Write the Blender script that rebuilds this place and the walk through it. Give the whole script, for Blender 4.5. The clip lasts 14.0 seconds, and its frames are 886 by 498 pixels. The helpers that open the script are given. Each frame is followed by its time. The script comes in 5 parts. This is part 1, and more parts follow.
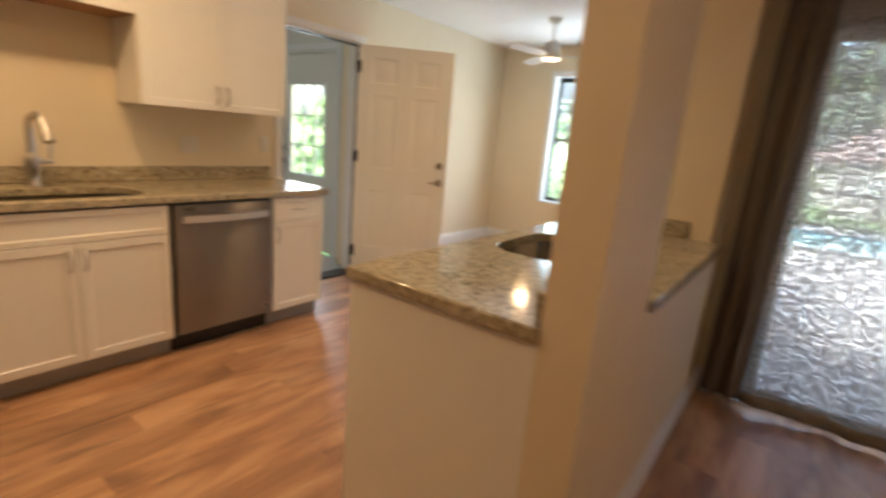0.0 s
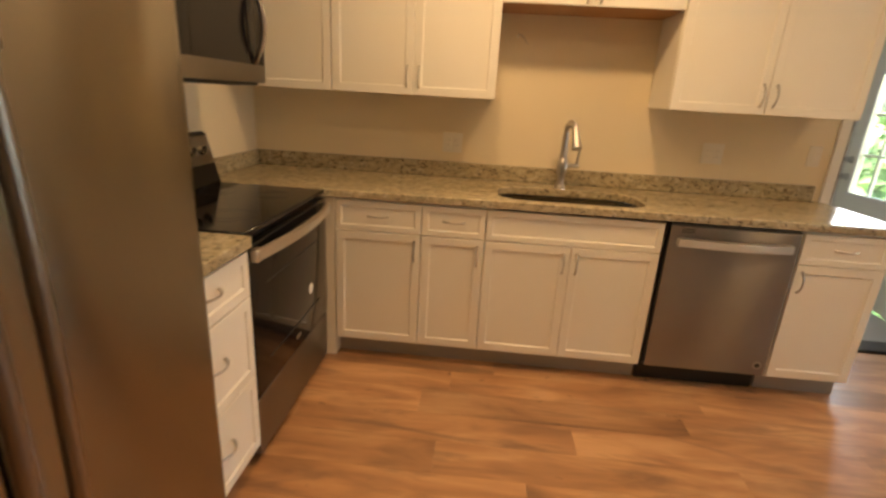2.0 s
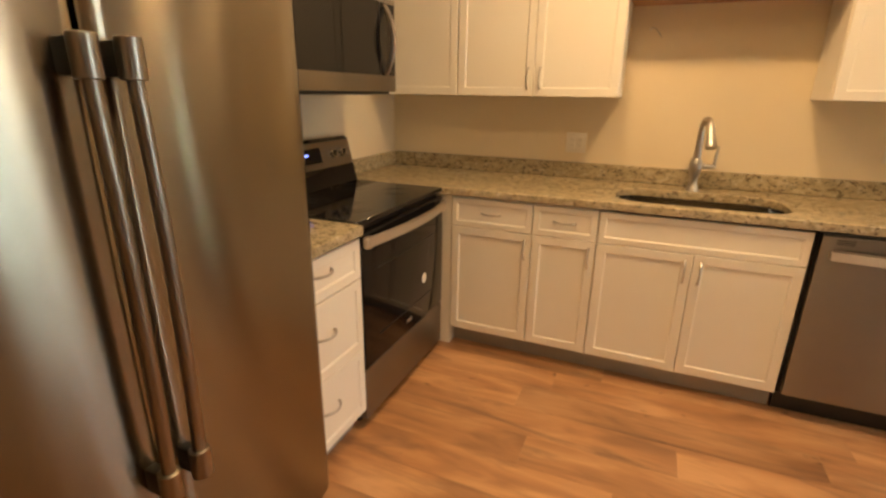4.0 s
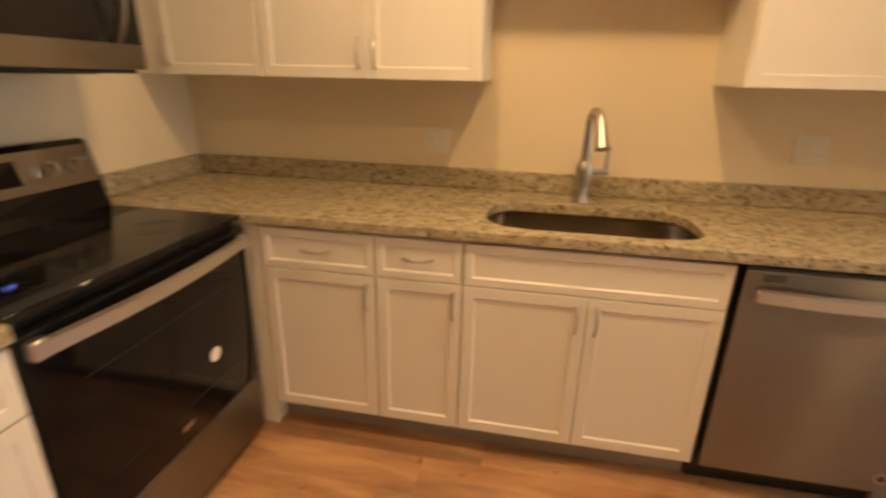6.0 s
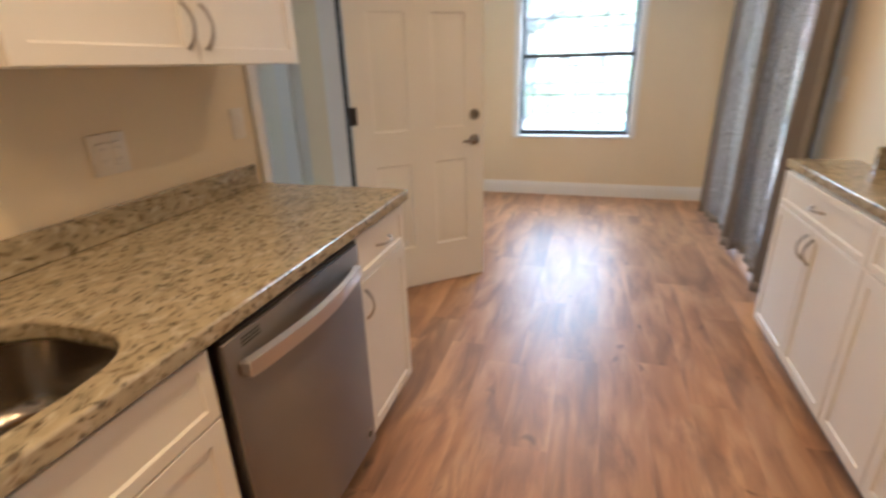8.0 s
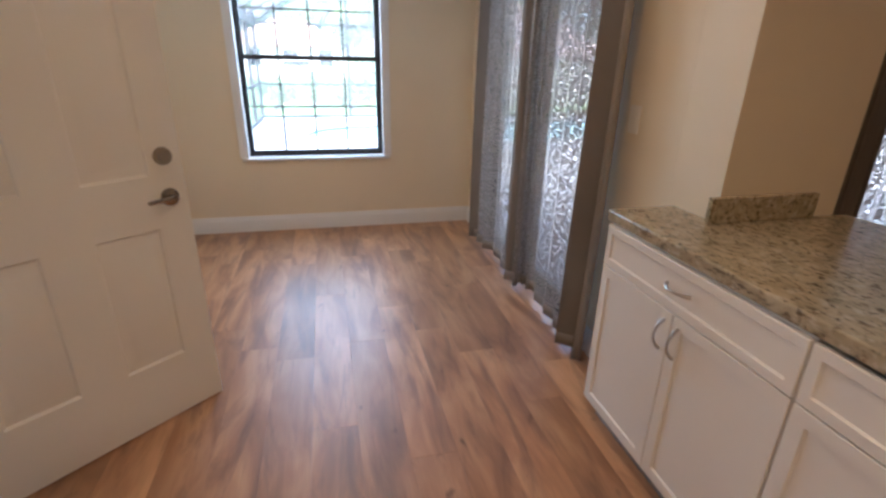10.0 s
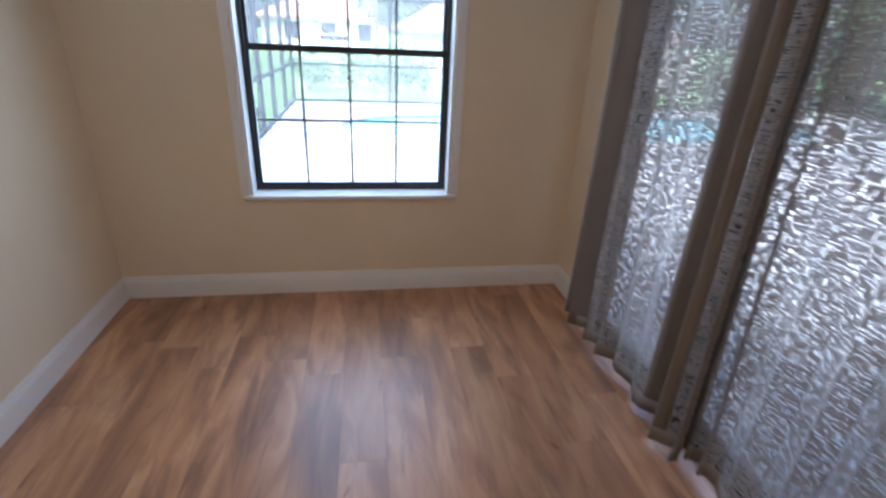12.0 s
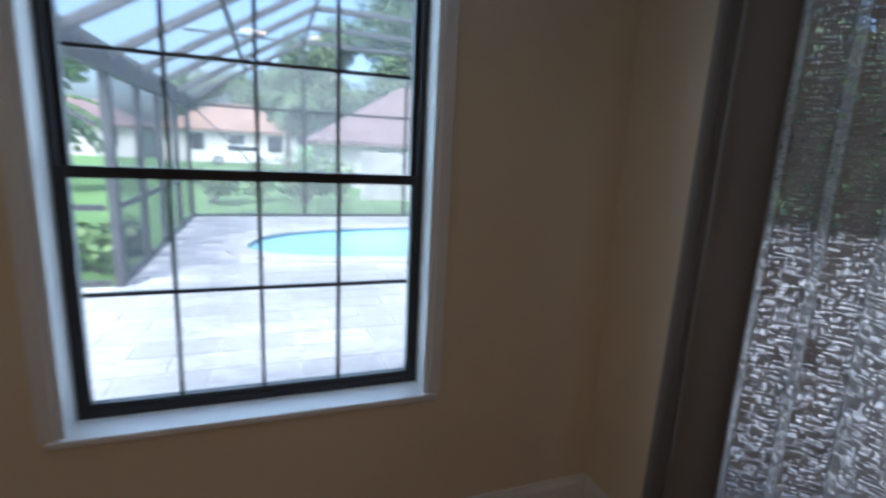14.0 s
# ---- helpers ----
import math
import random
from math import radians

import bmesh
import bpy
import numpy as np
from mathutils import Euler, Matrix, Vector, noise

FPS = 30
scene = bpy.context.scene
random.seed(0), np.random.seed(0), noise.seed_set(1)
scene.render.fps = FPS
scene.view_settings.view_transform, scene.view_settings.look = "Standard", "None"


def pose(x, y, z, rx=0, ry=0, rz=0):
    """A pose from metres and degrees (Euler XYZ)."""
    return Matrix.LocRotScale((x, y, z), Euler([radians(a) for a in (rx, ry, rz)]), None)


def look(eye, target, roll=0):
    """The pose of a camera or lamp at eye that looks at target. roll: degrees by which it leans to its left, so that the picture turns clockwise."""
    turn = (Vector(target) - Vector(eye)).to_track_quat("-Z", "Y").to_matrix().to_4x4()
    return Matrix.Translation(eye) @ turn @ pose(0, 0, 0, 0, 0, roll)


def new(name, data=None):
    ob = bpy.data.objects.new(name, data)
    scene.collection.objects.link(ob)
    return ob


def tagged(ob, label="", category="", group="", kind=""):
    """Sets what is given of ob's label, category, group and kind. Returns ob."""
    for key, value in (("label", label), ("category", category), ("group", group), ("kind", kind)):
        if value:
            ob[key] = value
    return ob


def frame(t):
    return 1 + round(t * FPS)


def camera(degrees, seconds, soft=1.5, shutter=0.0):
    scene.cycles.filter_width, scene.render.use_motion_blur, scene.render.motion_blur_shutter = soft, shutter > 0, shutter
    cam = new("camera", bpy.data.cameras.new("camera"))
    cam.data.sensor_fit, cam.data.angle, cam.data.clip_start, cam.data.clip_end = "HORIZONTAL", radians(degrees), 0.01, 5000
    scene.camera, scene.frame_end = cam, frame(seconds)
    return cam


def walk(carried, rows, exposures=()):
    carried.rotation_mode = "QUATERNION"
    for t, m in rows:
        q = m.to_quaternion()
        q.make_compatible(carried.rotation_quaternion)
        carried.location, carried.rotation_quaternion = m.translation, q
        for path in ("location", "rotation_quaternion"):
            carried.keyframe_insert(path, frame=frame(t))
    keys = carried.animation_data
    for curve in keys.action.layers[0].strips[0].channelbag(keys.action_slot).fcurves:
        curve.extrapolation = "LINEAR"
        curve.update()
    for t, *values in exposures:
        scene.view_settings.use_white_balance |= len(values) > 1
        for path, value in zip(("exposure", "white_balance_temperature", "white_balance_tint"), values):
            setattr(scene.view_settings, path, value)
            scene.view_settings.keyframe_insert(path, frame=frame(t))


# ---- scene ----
cam = camera(85.2, 14.0, 2.6, 0.4)
PATH = [
    (0, (0.028, 0.795, 1.352), (-1.125, 2.362, 0.889), 5.0),
    (0.5, (-0.263, 0.899, 1.359), (-1.879, 1.963, 0.856), 5.0),
    (1, (-0.456, 1.019, 1.36), (-2.313, 1.515, 0.808), 4.5),
    (1.5, (-0.456, 1.063, 1.367), (-2.371, 1.109, 0.792), 4.0),
    (2, (-0.358, 1.061, 1.372), (-2.26, 0.926, 0.769), 3.3),
    (2.5, (-0.248, 1.131, 1.383), (-2.122, 0.741, 0.802), 2.2),
    (5, (-0.577, 1.31, 1.384), (-2.311, 0.538, 0.755), 0.4),
    (5.5, (-0.88, 1.321, 1.393), (-2.648, 0.626, 0.768), 0.4),
    (6, (-1.131, 1.314, 1.382), (-2.983, 0.966, 0.711), 1.3),
    (6.5, (-1.368, 1.217, 1.375), (-3.193, 1.633, 0.671), -1.1),
    (7, (-1.603, 1.23, 1.345), (-3.21, 2.182, 0.629), -1.0),
    (7.5, (-1.785, 1.285, 1.372), (-2.978, 2.706, 0.625), -0.2),
    (8, (-1.972, 1.322, 1.355), (-2.522, 3.106, 0.639), -1.7),
    (8.5, (-2.03, 1.451, 1.357), (-2.159, 3.321, 0.659), -0.7),
    (9, (-2.044, 1.73, 1.369), (-1.923, 3.602, 0.676), 0.6),
    (11.5, (-2.125, 3.437, 1.476), (-1.533, 5.164, 0.66), 0.7),
    (12, (-2.102, 3.829, 1.497), (-1.781, 5.629, 0.687), 2.8),
    (12.5, (-2.132, 4.169, 1.473), (-1.847, 6.028, 0.795), 2.8),
    (13, (-2.171, 4.44, 1.516), (-1.887, 6.371, 1.083), 1.7),
    (13.5, (-2.151, 4.743, 1.507), (-1.873, 6.699, 1.194), 1.0),
    (14, (-2.127, 4.998, 1.51), (-1.457, 6.839, 1.111), 2.8),
]
EXPOSURES = [(0, 4.08, 6050, 8), (0.5, 4.03, 6050, 8), (1.0, 4.02, 6350, 8), (1.5, 4.02, 6550, 7), (2.0, 4.13, 6600, 6), (2.5, 4.27, 6700, 6), (5.0, 4.40, 6750, 7), (6.0, 4.28, 6650, 8), (6.5, 4.26, 6400, 8), (7.0, 4.2, 6000, 8), (7.5, 4.13, 5650, 9), (8.0, 4.08, 5450, 10), (8.5, 3.97, 5400, 12), (9.0, 3.76, 5400, 14), (11.5, 3.2, 5100, 15), (12.0, 2.99, 5120, 15), (12.5, 2.70, 5180, 15), (13.0, 2.27, 5200, 15), (13.5, 1.94, 5230, 15), (14, 1.68, 5150, 13)]
walk(cam, [(t, look(eye, target, roll)) for t, eye, target, roll in PATH], EXPOSURES)

# ---- world, sun, lamps ----
world = bpy.data.worlds.new("sky")
scene.world = world
world.use_nodes = True
wn = world.node_tree
sky = wn.nodes.new("ShaderNodeTexSky")
sky.sky_type, sky.sun_disc = "NISHITA", False
sky.sun_elevation, sky.sun_rotation = radians(54), radians(211)
sky.air_density, sky.dust_density = 1.0, 6.0
wn.links.new(sky.outputs[0], wn.nodes["Background"].inputs[0])
wn.nodes["Background"].inputs[1].default_value = 0.15
sun = new("sun", bpy.data.lights.new("sun", "SUN"))
sun.data.energy, sun.data.angle, sun.data.color = 1.25, radians(12), (1.0, 0.95, 0.88)
sun.matrix_world = look((0, 0, 0), (0.30, 0.50, -0.81))

WARM = (1.0, 0.62, 0.295)


def lamp_area(name, x, y, z, size, watts, colour, target, shape="DISK", size_y=None, spread=180):
    ob = new(name, bpy.data.lights.new(name, "AREA"))
    ob.data.energy, ob.data.color, ob.data.shape, ob.data.size = watts, colour, shape, size
    if size_y:
        ob.data.size_y = size_y
    ob.data.spread = radians(spread)
    ob.matrix_world = look((x, y, z), target)
    return ob


# unseen lamps: first two suggested by wall shadows, the rest added as fill
UNSEEN_CANS = [(-2.15, 1.62, 0.76), (-1.7, 3.55, 0.50), (-2.25, 1.0, 0.45), (-1.2, 0.85, 0.40), (1.4, 1.2, 0.78)]
for cx, cy, watts in UNSEEN_CANS:
    lamp_area("unseen_can_lamp", cx, cy, 2.47, 0.15, watts, WARM, (cx, cy, 0), spread=175)
lamp_area("fan_lamp", -2.20, 5.3, 2.118, 0.14, 0.44, (1.0, 0.62, 0.31), (-2.20, 5.3, 0))
# daylight that enters by the openings
DAY = (0.78, 0.91, 1.0)
lamp_area("window_daylight", -2.16, 6.80, 1.38, 1.05, 2.4, DAY, (-2.16, 0, 1.0), "RECTANGLE", 1.5)
lamp_area("slider_daylight", -0.70, 5.25, 1.05, 1.8, .30, DAY, (-4, 5.25, 0.9), "RECTANGLE", 1.95)
lamp_area("family_slider_daylight", .86, 4.02, 1.05, 1.8, .40, DAY, (.86, 0, 0.9), "RECTANGLE", 1.95)
lamp_area("hall_door_daylight", -4.32, 4.035, 1.26, 0.5, 0.85, (0.95, 0.97, 1.0), (-4.32, 0, 1.0), "RECTANGLE", 0.9)


# ---- helpers for shapes ----
def thing(name, m=None, label="", category="", group="", kind=""):
    ob = new(name)
    ob.empty_display_size = 0.1
    if m is not None:
        ob.matrix_world = m
    return tagged(ob, label, category, group, kind)


def finish(bm, name, mat, smooth=40):
    bmesh.ops.recalc_face_normals(bm, faces=bm.faces[:])
    me = bpy.data.meshes.new(name)
    bm.to_mesh(me)
    bm.free()
    me.materials.append(mat)
    if smooth:
        me.shade_smooth()
        me.set_sharp_from_angle(angle=radians(smooth))
    return me


def part(name, bm, mat, parent=None, label="", smooth=40):
    ob = new(name, finish(bm, name, mat, smooth))
    if parent is not None:
        ob.parent = parent
    return tagged(ob, label)


def structure(name, bm, mat, label="", category="", smooth=30):
    return tagged(part(name, bm, mat, None, "", smooth), label, category, "", "structure")


def bx(bm, x0, y0, z0, x1, y1, z1, bevel=0.0, seg=1):
    vs = bmesh.ops.create_cube(bm, size=1.0)["verts"]
    bmesh.ops.transform(bm, verts=vs, matrix=Matrix.Translation(((x0 + x1) / 2, (y0 + y1) / 2, (z0 + z1) / 2)) @ Matrix.Diagonal((abs(x1 - x0), abs(y1 - y0), abs(z1 - z0), 1)))
    if bevel:
        es = list({e for v in vs for e in v.link_edges})
        bmesh.ops.bevel(bm, geom=es, offset=bevel, segments=seg, affect="EDGES", profile=0.6)
    return bm


def box(*a, bevel=0.0, seg=1):
    return bx(bmesh.new(), *a, bevel=bevel, seg=seg)


def tube(bm, pts, r, seg=10, caps=True):
    """A round bar along pts; r is one radius, or one for each point."""
    pts = [Vector(p) for p in pts]
    rs = r if isinstance(r, (list, tuple)) else [r] * len(pts)
    rings, side = [], None
    for i, p in enumerate(pts):
        d = (pts[min(i + 1, len(pts) - 1)] - pts[max(i - 1, 0)]).normalized()
        if side is None:
            side = d.orthogonal().normalized()
        side = (side - d * side.dot(d)).normalized()
        up = d.cross(side)
        rings.append([bm.verts.new(p + (side * math.cos(a) + up * math.sin(a)) * rs[i]) for a in [2 * math.pi * k / seg for k in range(seg)]])
    for a, b in zip(rings, rings[1:]):
        for k in range(seg):
            bm.faces.new((a[k], a[(k + 1) % seg], b[(k + 1) % seg], b[k]))
    if caps:
        bm.faces.new(rings[0][::-1])
        bm.faces.new(rings[-1])
    return bm


def lathe(bm, prof, x=0, y=0, z=0, seg=24):
    """A turned body about z; prof: (radius, height) from the foot up."""
    return tube(bm, [(x, y, z + h) for _, h in prof], [max(r, 1e-4) for r, _ in prof], seg)


def arc(c, r, a0, a1, n, plane="xz"):
    out = []
    for i in range(n + 1):
        a = radians(a0 + (a1 - a0) * i / n)
        u, v = r * math.cos(a), r * math.sin(a)
        out.append((c[0] + u, c[1], c[2] + v) if plane == "xz" else (c[0], c[1] + u, c[2] + v))
    return out


def prism(bm, outline, z0, z1):
    """An upright solid over a plan outline."""
    lo = [bm.verts.new((x, y, z0)) for x, y in outline]
    hi = [bm.verts.new((x, y, z1)) for x, y in outline]
    n = len(lo)
    for i in range(n):
        bm.faces.new((lo[i], lo[(i + 1) % n], hi[(i + 1) % n], hi[i]))
    bm.faces.new(lo[::-1])
    bm.faces.new(hi)
    return bm


def rounded(x0, y0, x1, y1, r, n=6):
    """A plan outline: a rectangle with rounded corners."""
    out = []
    for cx, cy, a in ((x1 - r, y1 - r, 0), (x0 + r, y1 - r, 90), (x0 + r, y0 + r, 180), (x1 - r, y0 + r, 270)):
        out += [(cx + r * math.cos(radians(a + 90 * i / n)), cy + r * math.sin(radians(a + 90 * i / n))) for i in range(n + 1)]
    return out


# ---- materials ----
def material(name, rough=0.5, metal=0.0, colour=(0.8, 0.8, 0.8)):
    m = bpy.data.materials.new(name)
    m.use_nodes = True
    b = m.node_tree.nodes["Principled BSDF"]
    b.inputs["Base Color"].default_value = (*colour, 1)
    b.inputs["Roughness"].default_value = rough
    b.inputs["Metallic"].default_value = metal
    return m, m.node_tree, b


def node(nt, kind, **values):
    n = nt.nodes.new("ShaderNode" + kind)
    for k, v in values.items():
        n.inputs[k.replace("_", " ")].default_value = v
    return n


def coords(nt, scale=(1, 1, 1), space="Object", rotate=(0, 0, 0)):
    tc, mp = nt.nodes.new("ShaderNodeTexCoord"), nt.nodes.new("ShaderNodeMapping")
    mp.inputs["Scale"].default_value, mp.inputs["Rotation"].default_value = scale, rotate
    nt.links.new(tc.outputs[space], mp.inputs[0])
    return mp.outputs[0]


def world_coords(nt, scale=(1, 1, 1)):
    ge, mp = nt.nodes.new("ShaderNodeNewGeometry"), nt.nodes.new("ShaderNodeMapping")
    mp.inputs["Scale"].default_value = scale
    nt.links.new(ge.outputs["Position"], mp.inputs[0])
    return mp.outputs[0]


def noise_tex(nt, vec, scale, detail=3.0, rough=0.5, distortion=0.0):
    n = node(nt, "TexNoise", Scale=scale, Detail=detail, Roughness=rough, Distortion=distortion)
    nt.links.new(vec, n.inputs["Vector"])
    return n.outputs[0]


def ramp(nt, fac, stops, linear=True):
    r = nt.nodes.new("ShaderNodeValToRGB")
    r.color_ramp.interpolation = "LINEAR" if linear else "CONSTANT"
    for i, (p, c) in enumerate(stops):
        e = r.color_ramp.elements[i] if i < 2 else r.color_ramp.elements.new(p)
        e.position = p
        e.color = (*c, 1) if not isinstance(c, (int, float)) else (c, c, c, 1)
    nt.links.new(fac, r.inputs[0])
    return r.outputs[0]


def blend(nt, fac, a, b, how="MIX"):
    m = nt.nodes.new("ShaderNodeMix")
    m.data_type, m.blend_type = "RGBA", how
    for sock, v in ((0, fac), (6, a), (7, b)):
        if isinstance(v, bpy.types.NodeSocket):
            nt.links.new(v, m.inputs[sock])
        else:
            m.inputs[sock].default_value = v if isinstance(v, (int, float)) else (*v, 1)
    return m.outputs[2]


def bump(nt, bsdf, height, strength=0.2, distance=0.002):
    b = node(nt, "Bump", Strength=strength, Distance=distance)
    nt.links.new(height, b.inputs["Height"])
    nt.links.new(b.outputs[0], bsdf.inputs["Normal"])


def painted(name, colour, rough=0.5, grain=350.0, blotch=0.06, relief=0.12):
    """Rolled or sprayed paint: a faint blotch in the tone, fine relief."""
    m, nt, b = material(name, rough, 0, colour)
    v = world_coords(nt)
    big = noise_tex(nt, v, 1.7, 4)
    dark = tuple(c * (1 - blotch) for c in colour)
    nt.links.new(blend(nt, ramp(nt, big, [(0.35, 0.0), (0.65, 1.0)]), dark, colour), b.inputs["Base Color"])
    nt.links.new(ramp(nt, noise_tex(nt, v, 9.0, 3), [(0.3, rough - 0.05), (0.7, rough + 0.06)]), b.inputs["Roughness"])
    bump(nt, b, noise_tex(nt, v, grain, 2), relief, 0.001)
    return m


def brushed(name, colour, rough=0.26, stretch=(3, 3, 160), relief=0.006):
    m, nt, b = material(name, rough, 1.0, colour)
    v = coords(nt, stretch)
    g = noise_tex(nt, v, 6.0, 4, 0.6)
    nt.links.new(ramp(nt, g, [(0.3, rough - 0.01), (0.7, rough + 0.02)]), b.inputs["Roughness"])
    smudge = noise_tex(nt, coords(nt), 2.2, 4)
    nt.links.new(blend(nt, ramp(nt, smudge, [(0.4, 0.0), (0.7, 1.0)]), colour, tuple(c * 0.88 for c in colour)), b.inputs["Base Color"])
    bump(nt, b, g, relief, 0.0004)
    if stretch[0] != stretch[2]:
        tg = nt.nodes.new("ShaderNodeTangent")
        tg.direction_type, tg.axis = "RADIAL", "Z"
        nt.links.new(tg.outputs[0], b.inputs["Tangent"])
        b.inputs["Anisotropic"].default_value = 1.0
        b.inputs["Anisotropic Rotation"].default_value = 0.25
    return m


WALL = painted("wall_paint", (0.82, 0.71, 0.52), 0.62, 260, 0.04, 0.18)
HALLWALL = painted("hall_wall_paint", (0.75, 0.72, 0.66), 0.62, 260, 0.04, 0.18)
CEIL = painted("ceiling_paint", (0.86, 0.85, 0.83), 0.8, 160, 0.03, 0.35)
TRIM = painted("trim_paint", (0.84, 0.83, 0.80), 0.34, 420, 0.03, 0.04)
CAB = painted("cabinet_paint", (0.88, 0.85, 0.78), 0.36, 500, 0.03, 0.04)
DOORP = painted("door_paint", (0.86, 0.83, 0.74), 0.42, 420, 0.04, 0.06)
RAWWOOD = painted("raw_cabinet_wood", (0.45, 0.24, 0.11), 0.55, 200, 0.2, 0.1)
STEEL = brushed("stainless_steel", (0.32, 0.295, 0.275), 0.33)
STEELV = brushed("stainless_steel_upright", (0.29, 0.255, 0.205), 0.22, (420, 420, 2), 0.001)
BARSTEEL = brushed("dark_bar_steel", (0.30, 0.27, 0.24), 0.30, (60, 60, 60))
HANDST = brushed("bright_handle_steel", (0.68, 0.64, 0.60), 0.34, (60, 60, 60))
SINKST = brushed("sink_steel", (0.42, 0.38, 0.33), 0.18, (40, 40, 40))
NICKEL = brushed("satin_nickel", (0.56, 0.53, 0.49), 0.36, (60, 60, 60))
AGED_SHADED = brushed("aged_shaded_nickel", (0.36, 0.32, 0.265), 0.25, (30, 30, 30))
CHROME = brushed("chrome", (0.78, 0.76, 0.72), 0.09, (20, 20, 20))
BRONZE = painted("bronze_metal", (0.020, 0.019, 0.020), 0.38, 300, 0.2, 0.05)
BLACK = painted("black_plastic", (0.012, 0.012, 0.012), 0.35, 300, 0.2, 0.05)
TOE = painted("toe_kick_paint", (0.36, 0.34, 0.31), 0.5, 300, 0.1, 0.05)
PLATE = painted("plate_plastic", (0.82, 0.77, 0.68), 0.3, 500, 0.02, 0.02)
BLACKGLASS, nt_, b_ = material("black_glass", 0.05, 0, (0.006, 0.006, 0.007))
b_.inputs["Specular IOR Level"].default_value = 0.3
nt_.links.new(ramp(nt_, noise_tex(nt_, coords(nt_), 6, 3), [(0.4, 0.04), (0.75, 0.11)]), b_.inputs["Roughness"])


def glass_mat(name, tint=(1, 1, 1), haze_share=0.03):
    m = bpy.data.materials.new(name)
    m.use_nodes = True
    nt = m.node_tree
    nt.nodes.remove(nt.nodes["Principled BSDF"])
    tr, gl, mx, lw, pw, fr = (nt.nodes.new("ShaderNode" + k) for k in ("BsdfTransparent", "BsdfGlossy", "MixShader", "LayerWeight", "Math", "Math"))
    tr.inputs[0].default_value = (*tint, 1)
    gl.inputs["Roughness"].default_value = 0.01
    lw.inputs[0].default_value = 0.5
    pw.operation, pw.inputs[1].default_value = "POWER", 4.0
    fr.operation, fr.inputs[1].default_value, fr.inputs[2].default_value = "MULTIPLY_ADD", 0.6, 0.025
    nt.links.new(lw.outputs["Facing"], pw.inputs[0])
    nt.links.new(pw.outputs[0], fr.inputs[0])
    # translucent share in the panes paints glare haze over the outdoor view
    haze, haze_mix = nt.nodes.new("ShaderNodeBsdfTranslucent"), nt.nodes.new("ShaderNodeMixShader")
    haze.inputs[0].default_value = (0.8, 0.82, 0.82, 1)
    haze_mix.inputs[0].default_value = haze_share
    nt.links.new(tr.outputs[0], haze_mix.inputs[1])
    nt.links.new(haze.outputs[0], haze_mix.inputs[2])
    for a, b in ((fr.outputs[0], mx.inputs[0]), (haze_mix.outputs[0], mx.inputs[1]), (gl.outputs[0], mx.inputs[2]), (mx.outputs[0], nt.nodes["Material Output"].inputs[0])):
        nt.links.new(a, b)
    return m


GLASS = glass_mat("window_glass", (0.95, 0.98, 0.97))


def glowing(name, colour, power):
    m, nt, b = material(name, 0.4, 0, (0.8, 0.8, 0.8))
    b.inputs["Emission Color"].default_value = (*colour, 1)
    b.inputs["Emission Strength"].default_value = power
    return m


LAMPGLOW = glowing("lamp_lens", WARM, .4)
FANGLOW = glowing("fan_lens", (1.0, 0.74, 0.45), .3)
DISPLAY = glowing("display_blue", (0.12, 0.2, 1.0), .22)


def granite():
    m, nt, b = material("granite", 0.1)
    v = world_coords(nt, (1.25, .75, 1.25))
    warp = node(nt, "VectorMath")
    warp.operation = "ADD"
    n0 = node(nt, "TexNoise", Scale=14.0, Detail=3.0)
    nt.links.new(v, n0.inputs["Vector"])
    sc = node(nt, "VectorMath")
    sc.operation = "SCALE"
    sc.inputs[3].default_value = 0.05
    nt.links.new(n0.outputs[1], sc.inputs[0])
    nt.links.new(v, warp.inputs[0])
    nt.links.new(sc.outputs[0], warp.inputs[1])
    w = warp.outputs[0]
    base = blend(nt, ramp(nt, noise_tex(nt, w, 22, 5, 0.65), [(0.36, 0.0), (0.62, 1.0)]), (0.49, 0.41, 0.27), (0.35, 0.30, 0.195))
    pale = blend(nt, ramp(nt, noise_tex(nt, w, 34, 3, 0.6), [(0.54, 0.0), (0.64, 0.8)]), base, (0.55, 0.48, 0.355))
    grey = blend(nt, ramp(nt, noise_tex(nt, w, 30, 4, 0.7), [(0.53, 0.0), (0.62, 0.5)]), pale, (0.165, 0.15, 0.105))
    brown = blend(nt, ramp(nt, noise_tex(nt, w, 44, 3, 0.6), [(0.58, 0.0), (0.64, 0.6)]), grey, (0.13, 0.085, 0.045))
    black = blend(nt, ramp(nt, noise_tex(nt, w, 60, 2, 0.5), [(0.605, 0.0), (0.65, 0.62)]), brown, (0.042, 0.032, 0.022))
    nt.links.new(black, b.inputs["Base Color"])
    nt.links.new(ramp(nt, noise_tex(nt, v, 60, 2), [(0.3, 0.07), (0.7, 0.14)]), b.inputs["Roughness"])
    return m


GRANITE = granite()


